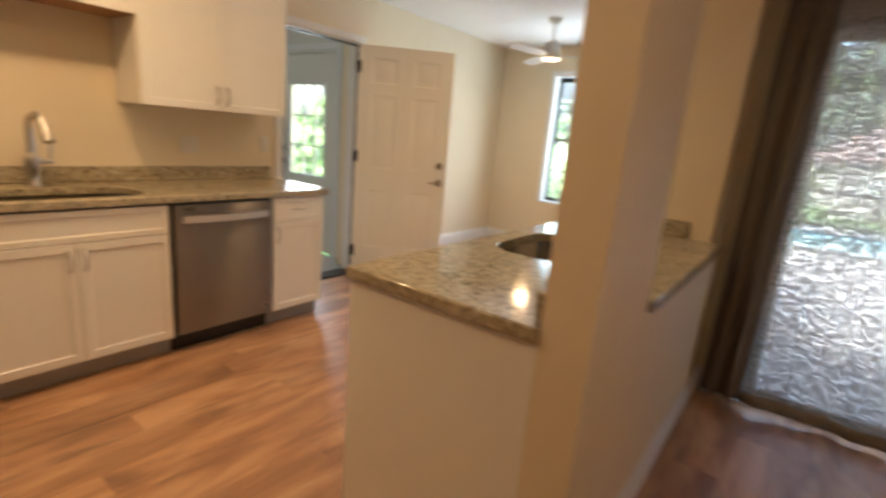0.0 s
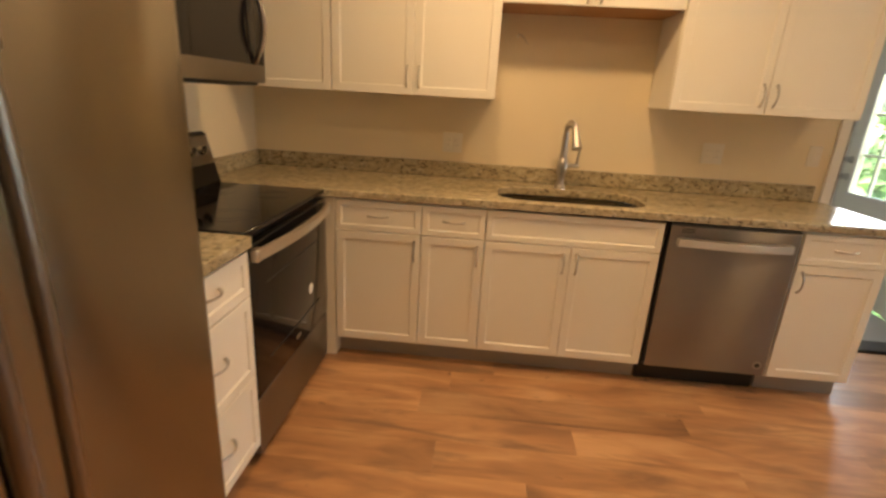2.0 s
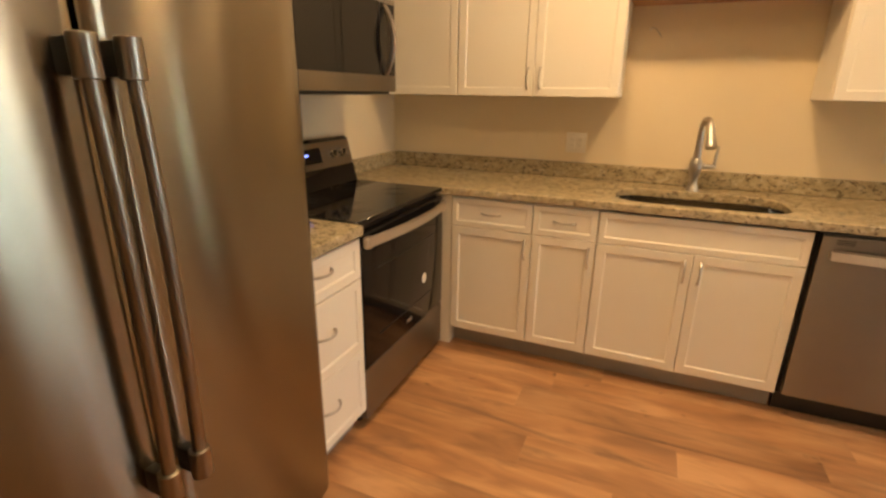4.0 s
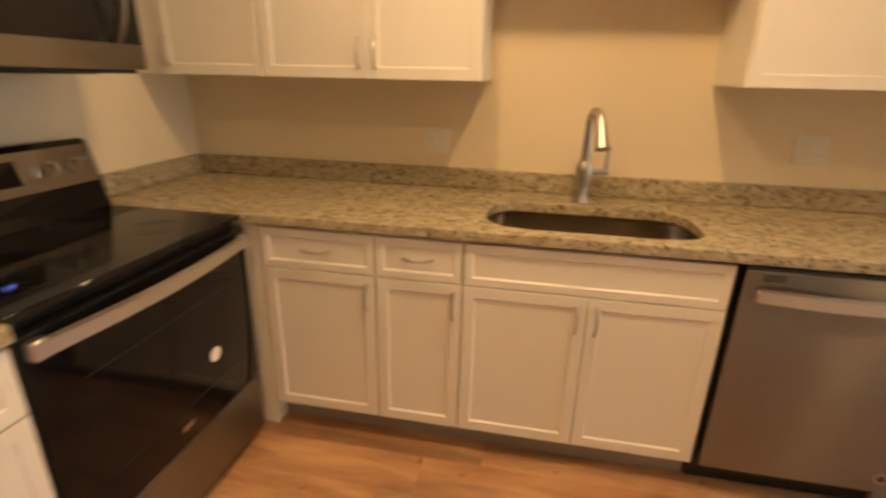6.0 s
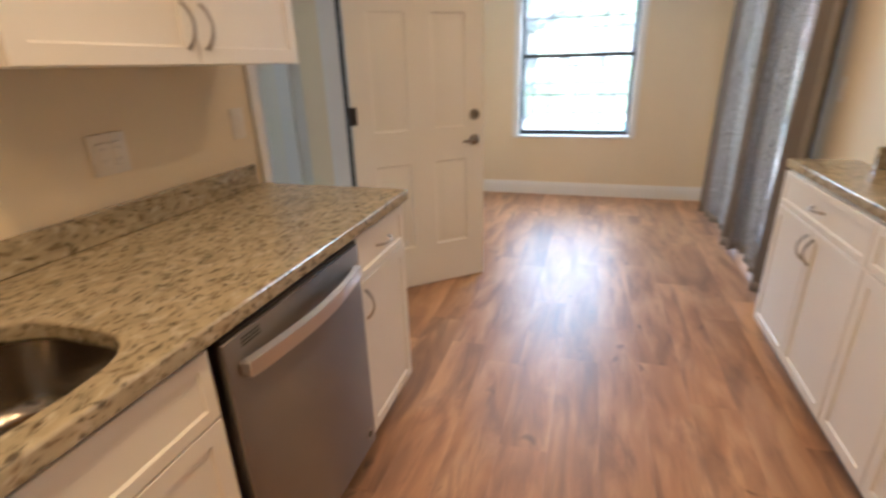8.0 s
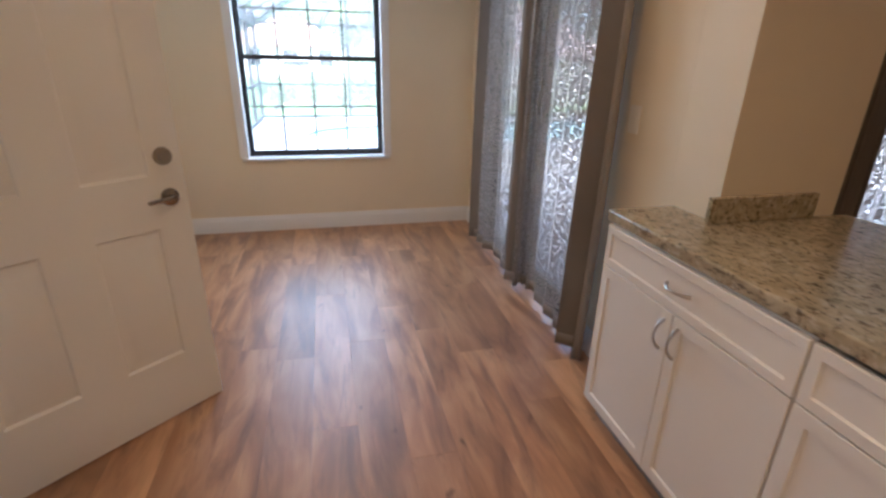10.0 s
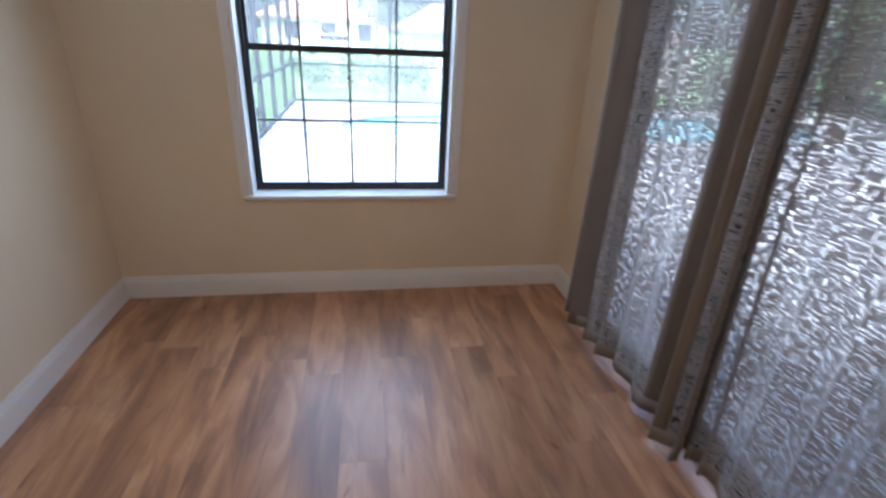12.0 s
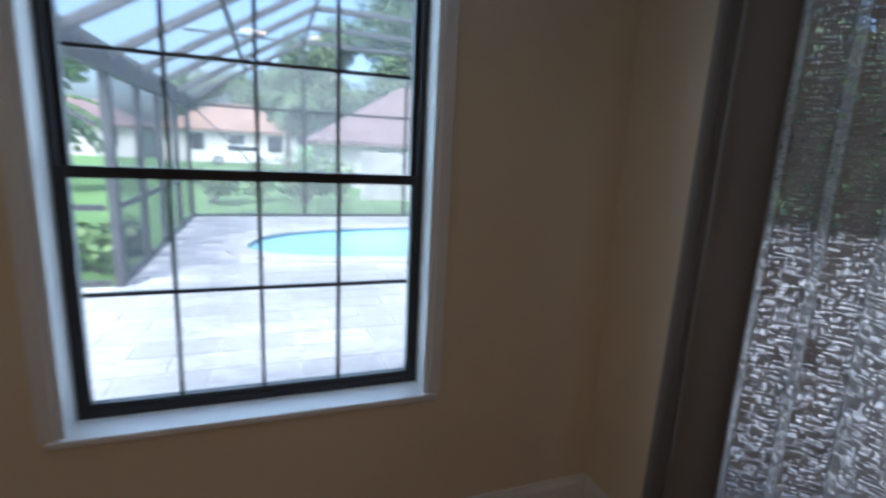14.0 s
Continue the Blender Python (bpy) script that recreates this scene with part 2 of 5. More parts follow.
def plank_mat():
    m, nt, b = material("vinyl_plank", 0.32)
    info = nt.nodes.new("ShaderNodeObjectInfo")
    off = node(nt, "VectorMath")
    off.operation = "MULTIPLY_ADD"
    off.inputs[1].default_value = (1, 1, 1)
    rnd = node(nt, "VectorMath")
    rnd.operation = "SCALE"
    rnd.inputs[0].default_value = (37.0, 91.0, 13.0)
    nt.links.new(info.outputs["Random"], rnd.inputs[3])
    nt.links.new(world_coords(nt), off.inputs[0])
    nt.links.new(rnd.outputs[0], off.inputs[2])
    mp = nt.nodes.new("ShaderNodeMapping")
    mp.inputs["Scale"].default_value = (6.0, 0.9, 1.0)
    nt.links.new(off.outputs[0], mp.inputs[0])
    grain = noise_tex(nt, mp.outputs[0], 2.6, 7, 0.62, 0.6)
    mp2 = nt.nodes.new("ShaderNodeMapping")
    mp2.inputs["Scale"].default_value = (4.6, 1.15, 1.0)
    nt.links.new(off.outputs[0], mp2.inputs[0])
    cloud = noise_tex(nt, mp2.outputs[0], 1.5, 3, 0.5, 0.8)
    mp3 = nt.nodes.new("ShaderNodeMapping")
    mp3.inputs["Scale"].default_value = (90.0, 2.0, 1.0)
    nt.links.new(off.outputs[0], mp3.inputs[0])
    fine = noise_tex(nt, mp3.outputs[0], 3.0, 3, 0.6)
    mp4 = nt.nodes.new("ShaderNodeMapping")
    mp4.inputs["Scale"].default_value = (5.0, 0.9, 1.0)
    nt.links.new(off.outputs[0], mp4.inputs[0])
    smoke = noise_tex(nt, mp4.outputs[0], 1.3, 5, 0.6, 1.4)
    mp5 = nt.nodes.new("ShaderNodeMapping")
    mp5.inputs["Scale"].default_value = (9.0, 4.5, 1.0)
    nt.links.new(off.outputs[0], mp5.inputs[0])
    knot = noise_tex(nt, mp5.outputs[0], 1.25, 2, 0.5, 0.5)
    c = ramp(nt, cloud, [(0.30, (0.28, 0.140, 0.066)), (0.47, (0.435, 0.224, 0.104)), (0.68, (0.59, 0.340, 0.172))])
    c = blend(nt, ramp(nt, smoke, [(0.51, 0.0), (0.68, 0.58)]), c, (0.13, 0.070, 0.046))
    c = blend(nt, ramp(nt, grain, [(0.32, 0.30), (0.46, 0.0)]), c, (0.15, 0.07, 0.038))
    c = blend(nt, ramp(nt, knot, [(0.70, 0.0), (0.77, 0.75)]), c, (0.085, 0.038, 0.020))
    c = blend(nt, ramp(nt, fine, [(0.35, 0.14), (0.6, 0.0)]), c, (0.17, 0.085, 0.042))
    tone = ramp(nt, info.outputs["Random"], [(0.0, 0.90), (1.0, 1.24)])
    c = blend(nt, 1.0, c, tone, "MULTIPLY")
    nt.links.new(c, b.inputs["Base Color"])
    b.inputs["Specular IOR Level"].default_value = 0.5
    b.inputs["Coat Weight"].default_value, b.inputs["Coat Roughness"].default_value = 0.6, 0.46
    nt.links.new(ramp(nt, grain, [(0.3, 0.42), (0.7, 0.33)]), b.inputs["Roughness"])
    bump(nt, b, fine, 0.06, 0.0005)
    return m


PLANK = plank_mat()


def curtain_mat():
    """Open slub weave: threads both ways with gaps between them."""
    m = bpy.data.materials.new("slub_weave")
    m.use_nodes = True
    nt = m.node_tree
    nt.nodes.remove(nt.nodes["Principled BSDF"])
    uv = nt.nodes.new("ShaderNodeUVMap")

    def strand(scale):
        mp = nt.nodes.new("ShaderNodeMapping")
        mp.inputs["Scale"].default_value = scale
        nt.links.new(uv.outputs[0], mp.inputs[0])
        return noise_tex(nt, mp.outputs[0], 1.0, 1.0, 0.4)

    warp = ramp(nt, strand((185, 30, 1)), [(0.51, 0.0), (0.53, 1.0)])
    weft = ramp(nt, strand((26, 200, 1)), [(0.475, 0.0), (0.495, 1.0)])
    cover = nt.nodes.new("ShaderNodeMath")
    cover.operation = "MAXIMUM"
    nt.links.new(warp, cover.inputs[0])
    nt.links.new(weft, cover.inputs[1])
    veil = nt.nodes.new("ShaderNodeMath")
    veil.operation = "MULTIPLY_ADD"
    veil.inputs[1].default_value, veil.inputs[2].default_value = 0.96, 0.03
    nt.links.new(cover.outputs[0], veil.inputs[0])
    tr, di, tl, m1, m2 = (nt.nodes.new("ShaderNode" + k) for k in ("BsdfTransparent", "BsdfDiffuse", "BsdfTranslucent", "MixShader", "MixShader"))
    tone = blend(nt, ramp(nt, strand((4, 260, 1)), [(0.4, 0.0), (0.6, 1.0)]), (0.32, 0.285, 0.25), (0.42, 0.38, 0.335))
    tr.inputs[0].default_value = (0.52, 0.52, 0.53, 1)
    nt.links.new(tone, di.inputs[0])
    nt.links.new(tone, tl.inputs[0])
    m1.inputs[0].default_value = 0.16
    for a, b in ((di.outputs[0], m1.inputs[1]), (tl.outputs[0], m1.inputs[2]), (veil.outputs[0], m2.inputs[0]), (tr.outputs[0], m2.inputs[1]), (m1.outputs[0], m2.inputs[2]), (m2.outputs[0], nt.nodes["Material Output"].inputs[0])):
        nt.links.new(a, b)
    return m


WEAVE = curtain_mat()
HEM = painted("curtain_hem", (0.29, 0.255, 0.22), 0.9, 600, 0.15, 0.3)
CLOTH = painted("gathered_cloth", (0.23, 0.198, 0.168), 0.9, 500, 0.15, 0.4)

# ---- plan ----
XS, YR, ZC = -3.27, -0.33, 2.50          # sink wall, range wall, ceiling
XD, YN, XE = -3.49, 6.564, -0.83         # dining room: west, north and east walls
YF, YG = 3.66, 3.90                                # family room's north wall
XP0, XP1 = -0.42, -0.29                  # pony wall and column


def boxes(*rows):
    bm = bmesh.new()
    for r in rows:
        bx(bm, *r)
    return bm


structure("wall_west", boxes((XS - .13, YR - .13, -.1, XS, 3.05, ZC), (XS - .13, 3.05, 2.045, XS, 3.84, ZC), (XS - .13, 3.84, -.1, XS, 3.95, ZC)), WALL, "cream painted kitchen wall behind the sink run", "wall")
structure("wall_dining_west", boxes((XD - .13, 3.95, -.1, XD, YN + .2, ZC), (XD, 3.90, -.1, XS - .131, 3.95, ZC)), WALL, "cream painted dining room wall with white baseboard", "wall")
structure("wall_north", boxes((XD, YN, -.1, -2.73, YN + .2, ZC), (-1.59, YN, -.1, XE + .13, YN + .2, ZC), (-2.73, YN, -.1, -1.59, YN + .2, .605), (-2.73, YN, 2.17, -1.59, YN + .2, ZC)), WALL, "cream painted wall round the black-framed window", "wall")
structure("wall_dining_east", boxes((XE, YG, -.1, XE + .13, 4.38, ZC), (XE, 6.1, -.1, XE + .13, YN, ZC), (XE, 4.38, 2.06, XE + .13, 6.1, ZC)), WALL, "cream painted wall with curtained sliding door", "wall")
structure("wall_family_north", boxes((XE + .131, YG, -.1, -.09, YG + .13, ZC), (1.81, YG, -.1, 3.8, YG + .13, ZC), (-.09, YG, 2.06, 1.81, YG + .13, ZC)), WALL, "cream painted wall at the counter's end and curtained door", "wall")
structure("wall_counter_end", boxes((XE, YF, -.1, XP1 - .04, YG - .001, ZC)), WALL, "cream painted wall at the peninsula's end", "wall")
structure("wall_south", boxes((XS, YR - .13, -.1, -.25, YR, ZC)), WALL, "cream painted kitchen wall behind the range", "wall")
# three unseen walls, added to close the family room behind the camera
structure("wall_family_west", boxes((-.38, -2.73, -.1, -.25, YR - .13, ZC)), WALL, "unseen plain wall closing the family room", "wall")
structure("wall_family_south", boxes((-.38, -2.86, -.1, 3.8, -2.73, ZC)), WALL, "unseen plain wall closing the family room", "wall")
structure("wall_family_east", boxes((3.67, -2.73, -.1, 3.8, YG, ZC)), WALL, "unseen plain wall closing the family room", "wall")
structure("pass_through_wall", boxes((XP0, 1.83, 0, XP1, 2.30, ZC), (XP0, 2.30, 0, XP1, YF, .872), (XP0, 2.30, 2.14, XP1, YF, ZC)), WALL, "cream painted column, half wall and header of the pass-through", "wall")
structure("ceiling", boxes((-6.5, -2.86, ZC, 3.8, YG + .13, ZC + .12), (-6.5, YG + .13, ZC, XD - .131, 4.21, ZC + .12), (XD - .13, YG + .13, ZC, XE + .13, YN + .2, ZC + .12)), CEIL, "white textured ceiling", "ceiling")
structure("hall_wall_west", boxes((-6.5, 1.4, -.1, -6.37, 4.21, ZC)), HALLWALL, "grey-white painted hall wall", "wall")
structure("hall_wall_south", boxes((-6.37, 1.4, -.1, XS - .13, 1.53, ZC)), HALLWALL, "grey-white painted hall wall", "wall")
structure("hall_wall_north", boxes((-6.37, 4.08, -.1, -4.78, 4.21, ZC), (-3.84, 4.08, -.1, XD - .13, 4.21, ZC), (-4.78, 4.08, 2.06, -3.84, 4.21, ZC)), HALLWALL, "grey-white painted hall wall beside the outer door", "wall")
HALLFLOOR = painted("hall_floor_tile", (0.42, 0.42, 0.42), 0.35, 90, 0.12, 0.1)
structure("hall_floor", boxes((-6.37, 1.53, -.12, XS - .001, 4.08, -.012)), HALLFLOOR, "pale grey hall floor past the doorway", "floor")
SUB = painted("floor_underlay", (0.12, 0.06, 0.035), 0.6)
structure("floor_base", boxes((XS, -2.73, -.12, 3.67, YG, -.008), (XD, YG, -.12, XE + .13, YN, -.008)), SUB, "dark underlay showing only in the plank joints", "floor")


# ---- baseboards and casings ----
def baseboard(name, x0, y0, x1, y1, side):
    """A moulded board along a wall; side: unit vector into the room."""
    prof = [(0, 0), (.016, 0), (.016, .095), (.013, .108), (.007, .118), (.005, .132), (0, .135)]
    bm = bmesh.new()
    rings = [[bm.verts.new((x + side[0] * d, y + side[1] * d, h)) for d, h in prof] for x, y in ((x0, y0), (x1, y1))]
    n = len(prof)
    for i in range(n):
        bm.faces.new((rings[0][i], rings[0][(i + 1) % n], rings[1][(i + 1) % n], rings[1][i]))
    bm.faces.new(rings[0])
    bm.faces.new(rings[1][::-1])
    structure(name, bm, TRIM, "white moulded baseboard along the wall", "baseboard")


baseboard("baseboard", XD, YN, XE, YN, (0, -1))
baseboard("baseboard", XD, 3.95, XD, YN - .016, (1, 0))
baseboard("baseboard", XE, 6.1, XE, YN - .016, (-1, 0))
baseboard("baseboard", XE, YF, XE, 4.36, (-1, 0))
baseboard("baseboard", XP1, 1.83, XP1, YG - .016, (1, 0))
baseboard("baseboard", XP1, YG, -.10, YG, (0, -1))
baseboard("baseboard", XD - .13, 4.08, -3.77, 4.08, (0, -1))

# doorway to the hall
dw = thing("door_frame_1", pose(XS, 3.05, 0), "white casing and dark weatherstrip of the doorway", "door frame", "", "structure")
part("casing", boxes((.0, -.05, 0, .016, .0, 2.10)), TRIM, dw)
part("casing", boxes((.0, .79, 0, .016, .84, 2.10)), TRIM, dw)
part("casing", boxes((.0, 0, 2.045, .016, .79, 2.10)), TRIM, dw)
part("jamb", boxes((-.13, .0, 0, -.002, .018, 2.045)), TRIM, dw)
part("jamb", boxes((-.13, .772, 0, -.002, .79, 2.045)), TRIM, dw)
part("weatherstrip", boxes((-.045, .018, 0, -.012, .03, 2.03), (-.012, .760, 0, .010, .772, 2.03), (-.045, .03, 2.018, -.012, .76, 2.03)), BRONZE, dw, "dark bronze weatherstrip")
part("threshold", box(-.13, .018, -.011, .03, .772, .016, bevel=.006), BRONZE, dw, "dark metal threshold")


# ---- joinery ----
def panel_front(x0, z0, x1, z1, rail=.057, thick=.019, sink=.006):
    """A shaker front: flat frame, recessed panel. Its face looks to -y at y = -thick."""
    bm = box(x0, -thick, z0, x1, 0, z1)
    bm.faces.ensure_lookup_table()
    f = min(bm.faces, key=lambda q: q.calc_center_median().y)
    bmesh.ops.inset_region(bm, faces=[f], thickness=rail, depth=0)
    bmesh.ops.inset_region(bm, faces=[f], thickness=.006, depth=-sink)
    es = [e for e in bm.edges if all(abs(v.co.y + thick) < 1e-5 for v in e.verts) and (len({round(v.co.x, 4) for v in e.verts} & {round(x0, 4), round(x1, 4)}) == 1 and abs(e.verts[0].co.x - e.verts[1].co.x) < 1e-5 or abs(e.verts[0].co.z - e.verts[1].co.z) < 1e-5 and round(e.verts[0].co.z, 4) in (round(z0, 4), round(z1, 4)))]
    bmesh.ops.bevel(bm, geom=es, offset=.002, segments=1, affect="EDGES")
    return bm


def pull(parent, x, z, upright=True, y=-.019, length=.105):
    bm = bmesh.new()
    pts, rs = [], []
    for i in range(13):
        s = i / 12
        out = .029 * math.sin(math.pi * s) ** 0.75
        a = (s - .5) * length
        pts.append((x, y - out, z + a) if upright else (x + a, y - out, z))
        rs.append(.0062 - .0022 * math.sin(math.pi * s))
    tube(bm, pts, rs, 8)
    part("handle", bm, NICKEL, parent, "satin nickel bow handle")


def carcass(t, w, depth, z0, z1, toe=True, toe_depth=.06):
    part("body", box(0, .0, z0, w, depth, z1), CAB, t)
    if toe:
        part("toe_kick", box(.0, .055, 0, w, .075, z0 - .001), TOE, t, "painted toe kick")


def base_cabinet(m, w, kind, label, hinge="l", depth=.60):
    t = thing("base_cabinet", m, label, "cabinet", "base cabinets")
    carcass(t, w, depth, .10, .66 if kind.startswith("false") else .872)
    g = .003
    if kind == "drawers":
        for z0, z1 in ((.112, .405), (.409, .703), (.709, .862)):
            d = part("drawer_front", panel_front(g, z0, w - g, z1, .05), CAB, t)
            pull(d, .115, (z0 + z1) / 2 + .018, False)
        return t
    d = part("drawer_front", panel_front(g, .712, w - g, .862, .040), CAB, t)
    if not kind.startswith("false"):
        pull(d, w / 2, .790, False)
    if kind.endswith("double"):
        for a, b, hx in ((g, w / 2 - g / 2, w / 2 - .032), (w / 2 + g / 2, w - g, w / 2 + .032)):
            d = part("door", panel_front(a, .112, b, .708), CAB, t)
            pull(d, hx, .625)
    else:
        d = part("door", panel_front(g, .112, w - g, .708), CAB, t)
        pull(d, w - .032 if hinge == "l" else .032, .625)
    return t


def wall_cabinet(m, w, z0, z1, doors, label, x_first=0.0, hinge="r", handle_z=None):
    t = thing("wall_cabinet", m, label, "cabinet", "wall cabinets")
    part("body", box(0, 0, z0, w, .31, z1), CAB, t)
    part("underside", box(.002, .004, z0 - .003, w - .002, .306, z0 - .0005), RAWWOOD if z0 > 1.6 else CAB, t, "unpainted underside" if z0 > 1.6 else "")
    g = .003
    spans = [(x_first + g, w - g)] if doors == 1 else [(g, w / 2 - g / 2), (w / 2 + g / 2, w - g)]
    for i, (a, b) in enumerate(spans):
        d = part("door", panel_front(a, z0 - .004, b, z1 - .003), CAB, t)
        if doors == 2:
            hx = b - .03 if i == 0 else a + .03
        else:
            hx = a + .03 if hinge == "r" else b - .03
        pull(d, hx, z0 + (.085 if z1 - z0 > .6 else .06))
    return t


FX = -2.655      # face of the sink-wall carcasses


def on_sink_wall(y, z=0):
    return pose(FX, y, z, 0, 0, 90)


base_cabinet(on_sink_wall(.352), .435, "single", "white shaker base cabinet, one drawer over one door")
base_cabinet(on_sink_wall(.788), .313, "single", "narrow white shaker base cabinet beside the sink unit")
base_cabinet(on_sink_wall(1.102), .842, "false double", "white shaker sink cabinet with two doors")
base_cabinet(on_sink_wall(2.570), .397, "single", "white shaker base cabinet at the counter's end", "r")
filler = thing("corner_filler", pose(FX, .30, 0, 0, 0, 90), "white corner filler panel beside the range", "filler panel")
part("panel", box(-.02, -.015, .0, .05, .0, .872), CAB, filler)
part("body", box(-.62, .02, .0, .05, .58, .872), CAB, filler)

# wall cabinets
UX = -2.96


def upper_sink(y):
    return pose(UX, y, 0, 0, 0, 90)


wall_cabinet(upper_sink(YR), .25 - YR - .002, 1.375, 2.29, 1, "white shaker corner wall cabinet beside the microwave", .14)
wall_cabinet(upper_sink(.25), .848, 1.375, 2.29, 2, "white two-door shaker wall cabinet above the counter")
wall_cabinet(upper_sink(1.10), .858, 1.825, 2.29, 2, "short white wall cabinet above the sink, raw wood underside")
wall_cabinet(upper_sink(1.96), .91, 1.375, 2.29, 2, "white two-door shaker wall cabinet by the doorway")
wall_cabinet(pose(-1.42, -.02, 0, 0, 0, 180), .345, 1.375, 2.29, 1, "narrow white wall cabinet between fridge and microwave", 0, "l")
wall_cabinet(pose(-1.77, -.02, 0, 0, 0, 180), .80, 1.80, 2.29, 2, "short white wall cabinet above the microwave")
wall_cabinet(pose(-.495, .10, 0, 0, 0, 180), .93, 1.83, 2.29, 2, "short white wall cabinet above the refrigerator")

base_cabinet(pose(-1.43, .31, 0, 0, 0, 180), .352, "drawers", "white three-drawer base cabinet between fridge and range")

# ---- worktops ----
def slab(outline, hole, z0, z1):
    bm = bmesh.new()
    es = []
    for loop in ([outline] + ([hole] if hole else [])):
        vs = [bm.verts.new((x, y, z1)) for x, y in loop]
        es += [bm.edges.new((vs[i], vs[(i + 1) % len(vs)])) for i in range(len(vs))]
    bmesh.ops.triangle_fill(bm, use_beauty=True, use_dissolve=False, edges=es)
    ext = bmesh.ops.extrude_face_region(bm, geom=bm.faces[:])
    bmesh.ops.translate(bm, verts=[v for v in ext["geom"] if isinstance(v, bmesh.types.BMVert)], vec=(0, 0, z0 - z1))
    return bm


def worktop(label, outline, hole):
    ob = part("worktop", slab(outline, hole, .874, .914), GRANITE)
    mod = ob.modifiers.new("edge", "BEVEL")
    mod.width, mod.segments, mod.limit_method, mod.angle_limit = .006, 3, "ANGLE", radians(50)
    return tagged(ob, label, "countertop")


CE = -2.622
worktop("long speckled granite worktop with an undermount sink cut-out", [(XS, YR), (-2.592, YR), (-2.592, .27), (CE, .33), (CE, 3.0), (CE - .01, 3.01), (XS, 3.01)], rounded(-3.06, 1.155, -2.69, 1.885, .13))
worktop("short speckled granite worktop between fridge and range", [(-1.785, YR), (-1.42, YR), (-1.42, .345), (-1.785, .345)], None)
worktop("granite peninsula worktop running through the pass-through", [(-1.106, 1.815), (XP0 - .001, 1.815), (XP0 - .001, 2.305), (-.27, 2.305), (-.27, YF - .001), (XE - .001, YF - .001), (XE - .001, 3.865), (-1.106, 3.865)], rounded(-1.0, 2.48, -.60, 3.06, .15))


def upstand(label, *a):
    tagged(part("backsplash", box(*a, bevel=.003), GRANITE), label, "backsplash")


upstand("low granite backsplash along the sink wall", XS + .001, YR + .021, .915, XS + .02, 2.955, 1.002)
upstand("low granite backsplash in the corner beside the range", XS + .001, YR + .001, .915, -2.60, YR + .02, 1.002)
upstand("low granite backsplash between fridge and range", -1.785, YR + .001, .915, -1.42, YR + .02, 1.002)
upstand("low granite backsplash at the peninsula's end wall", XE - .045, YF - .021, .915, XP0 - .02, YF - .001, 1.003)
upstand("short granite backsplash on the column's side", XP0 - .021, 1.83, .915, XP0 - .001, 2.30, 1.003)


# ---- sinks and faucets ----
def sink_bowl(x0, y0, x1, y1, label):
    cx, cy = (x0 + x1) / 2, (y0 + y1) / 2
    t = thing("sink", pose(cx, cy, .70), label, "sink")
    bm = bmesh.new()
    rings = []
    hx, hy = (x1 - x0) / 2 + .012, (y1 - y0) / 2 + .012
    for s, r, z in ((0.0, .14, .172), (-.006, .135, .17), (-.012, .13, .06), (-.02, .12, .03), (-.04, .10, .014), (-.07, .07, .008)):
        rings.append([bm.verts.new((x, y, z)) for x, y in rounded(-hx - s, -hy - s, hx + s, hy + s, r, 6)])
    n = len(rings[0])
    for a, b in zip(rings, rings[1:]):
        for i in range(n):
            bm.faces.new((a[i], a[(i + 1) % n], b[(i + 1) % n], b[i]))
    bm.faces.new(rings[-1])
    bowl = part("bowl", bm, SINKST, t)
    mod = bowl.modifiers.new("sheet", "SOLIDIFY")
    mod.thickness = .002
    part("drain", lathe(bmesh.new(), [(.045, .009), (.045, .012), (.036, .011), (.03, .006), (.0, .006)]), CHROME, t, "round chrome drain")
    return t


sink_bowl(-3.06, 1.155, -2.69, 1.885, "undermount stainless single-bowl sink, empty")
sink_bowl(-1.0, 2.48, -.60, 3.06, "undermount stainless sink in the peninsula, empty")


def faucet(m, metal, label, reach=.060, rise=.300, end=22, head_len=.10):
    t = thing("faucet", m, label, "faucet")
    part("base", lathe(bmesh.new(), [(.031, 0), (.031, .006), (.027, .014), (.020, .034), (.0185, .058), (.021, .072)]), metal, t)
    part("body", lathe(bmesh.new(), [(.021, .072), (.027, .092), (.030, .115), (.030, .142), (.025, .156), (.019, .168)]), metal, t)
    neck = [(0, 0, .16), (0, 0, .21), (0, 0, .27)] + arc((reach, 0, rise), reach, 180, end, 14)
    part("neck", tube(bmesh.new(), neck, [.0185, .0175, .0165] + [.0155] * 15, 14), metal, t)
    a, d = Vector(neck[-1]), (Vector(neck[-1]) - Vector(neck[-2])).normalized()
    head = [a + d * s * head_len / .10 for s in (-.004, .02, .05, .085, .098, .10)]
    part("spray_head", tube(bmesh.new(), head, [.0165, .018, .0205, .025, .0265, .021], 16), metal, t)
    part("valve", tube(bmesh.new(), [(0, .02, .128), (0, .062, .126), (0, .090, .126), (0, .096, .126)], [.016, .012, .012, .008], 14), metal, t)
    part("lever", tube(bmesh.new(), [(0, .086, .128), (.0, .087, .165), (.002, .093, .228)], [.0085, .0075, .006], 10), metal, t)
    return t


faucet(pose(-3.115, 1.505, .9145, 0, 0, 14), NICKEL, "tall brushed gooseneck pull-down kitchen faucet")
# darker metal paints in this faucet's silhouette against the window
faucet(pose(-.49, 2.73, .9145, 0, 0, 190), AGED_SHADED, "nickel high-arc gooseneck faucet on the peninsula", .128, .278, 34, .075)

# ---- peninsula ----
PF = -1.088


def on_peninsula(y):
    return pose(PF, y, 0, 0, 0, -90)


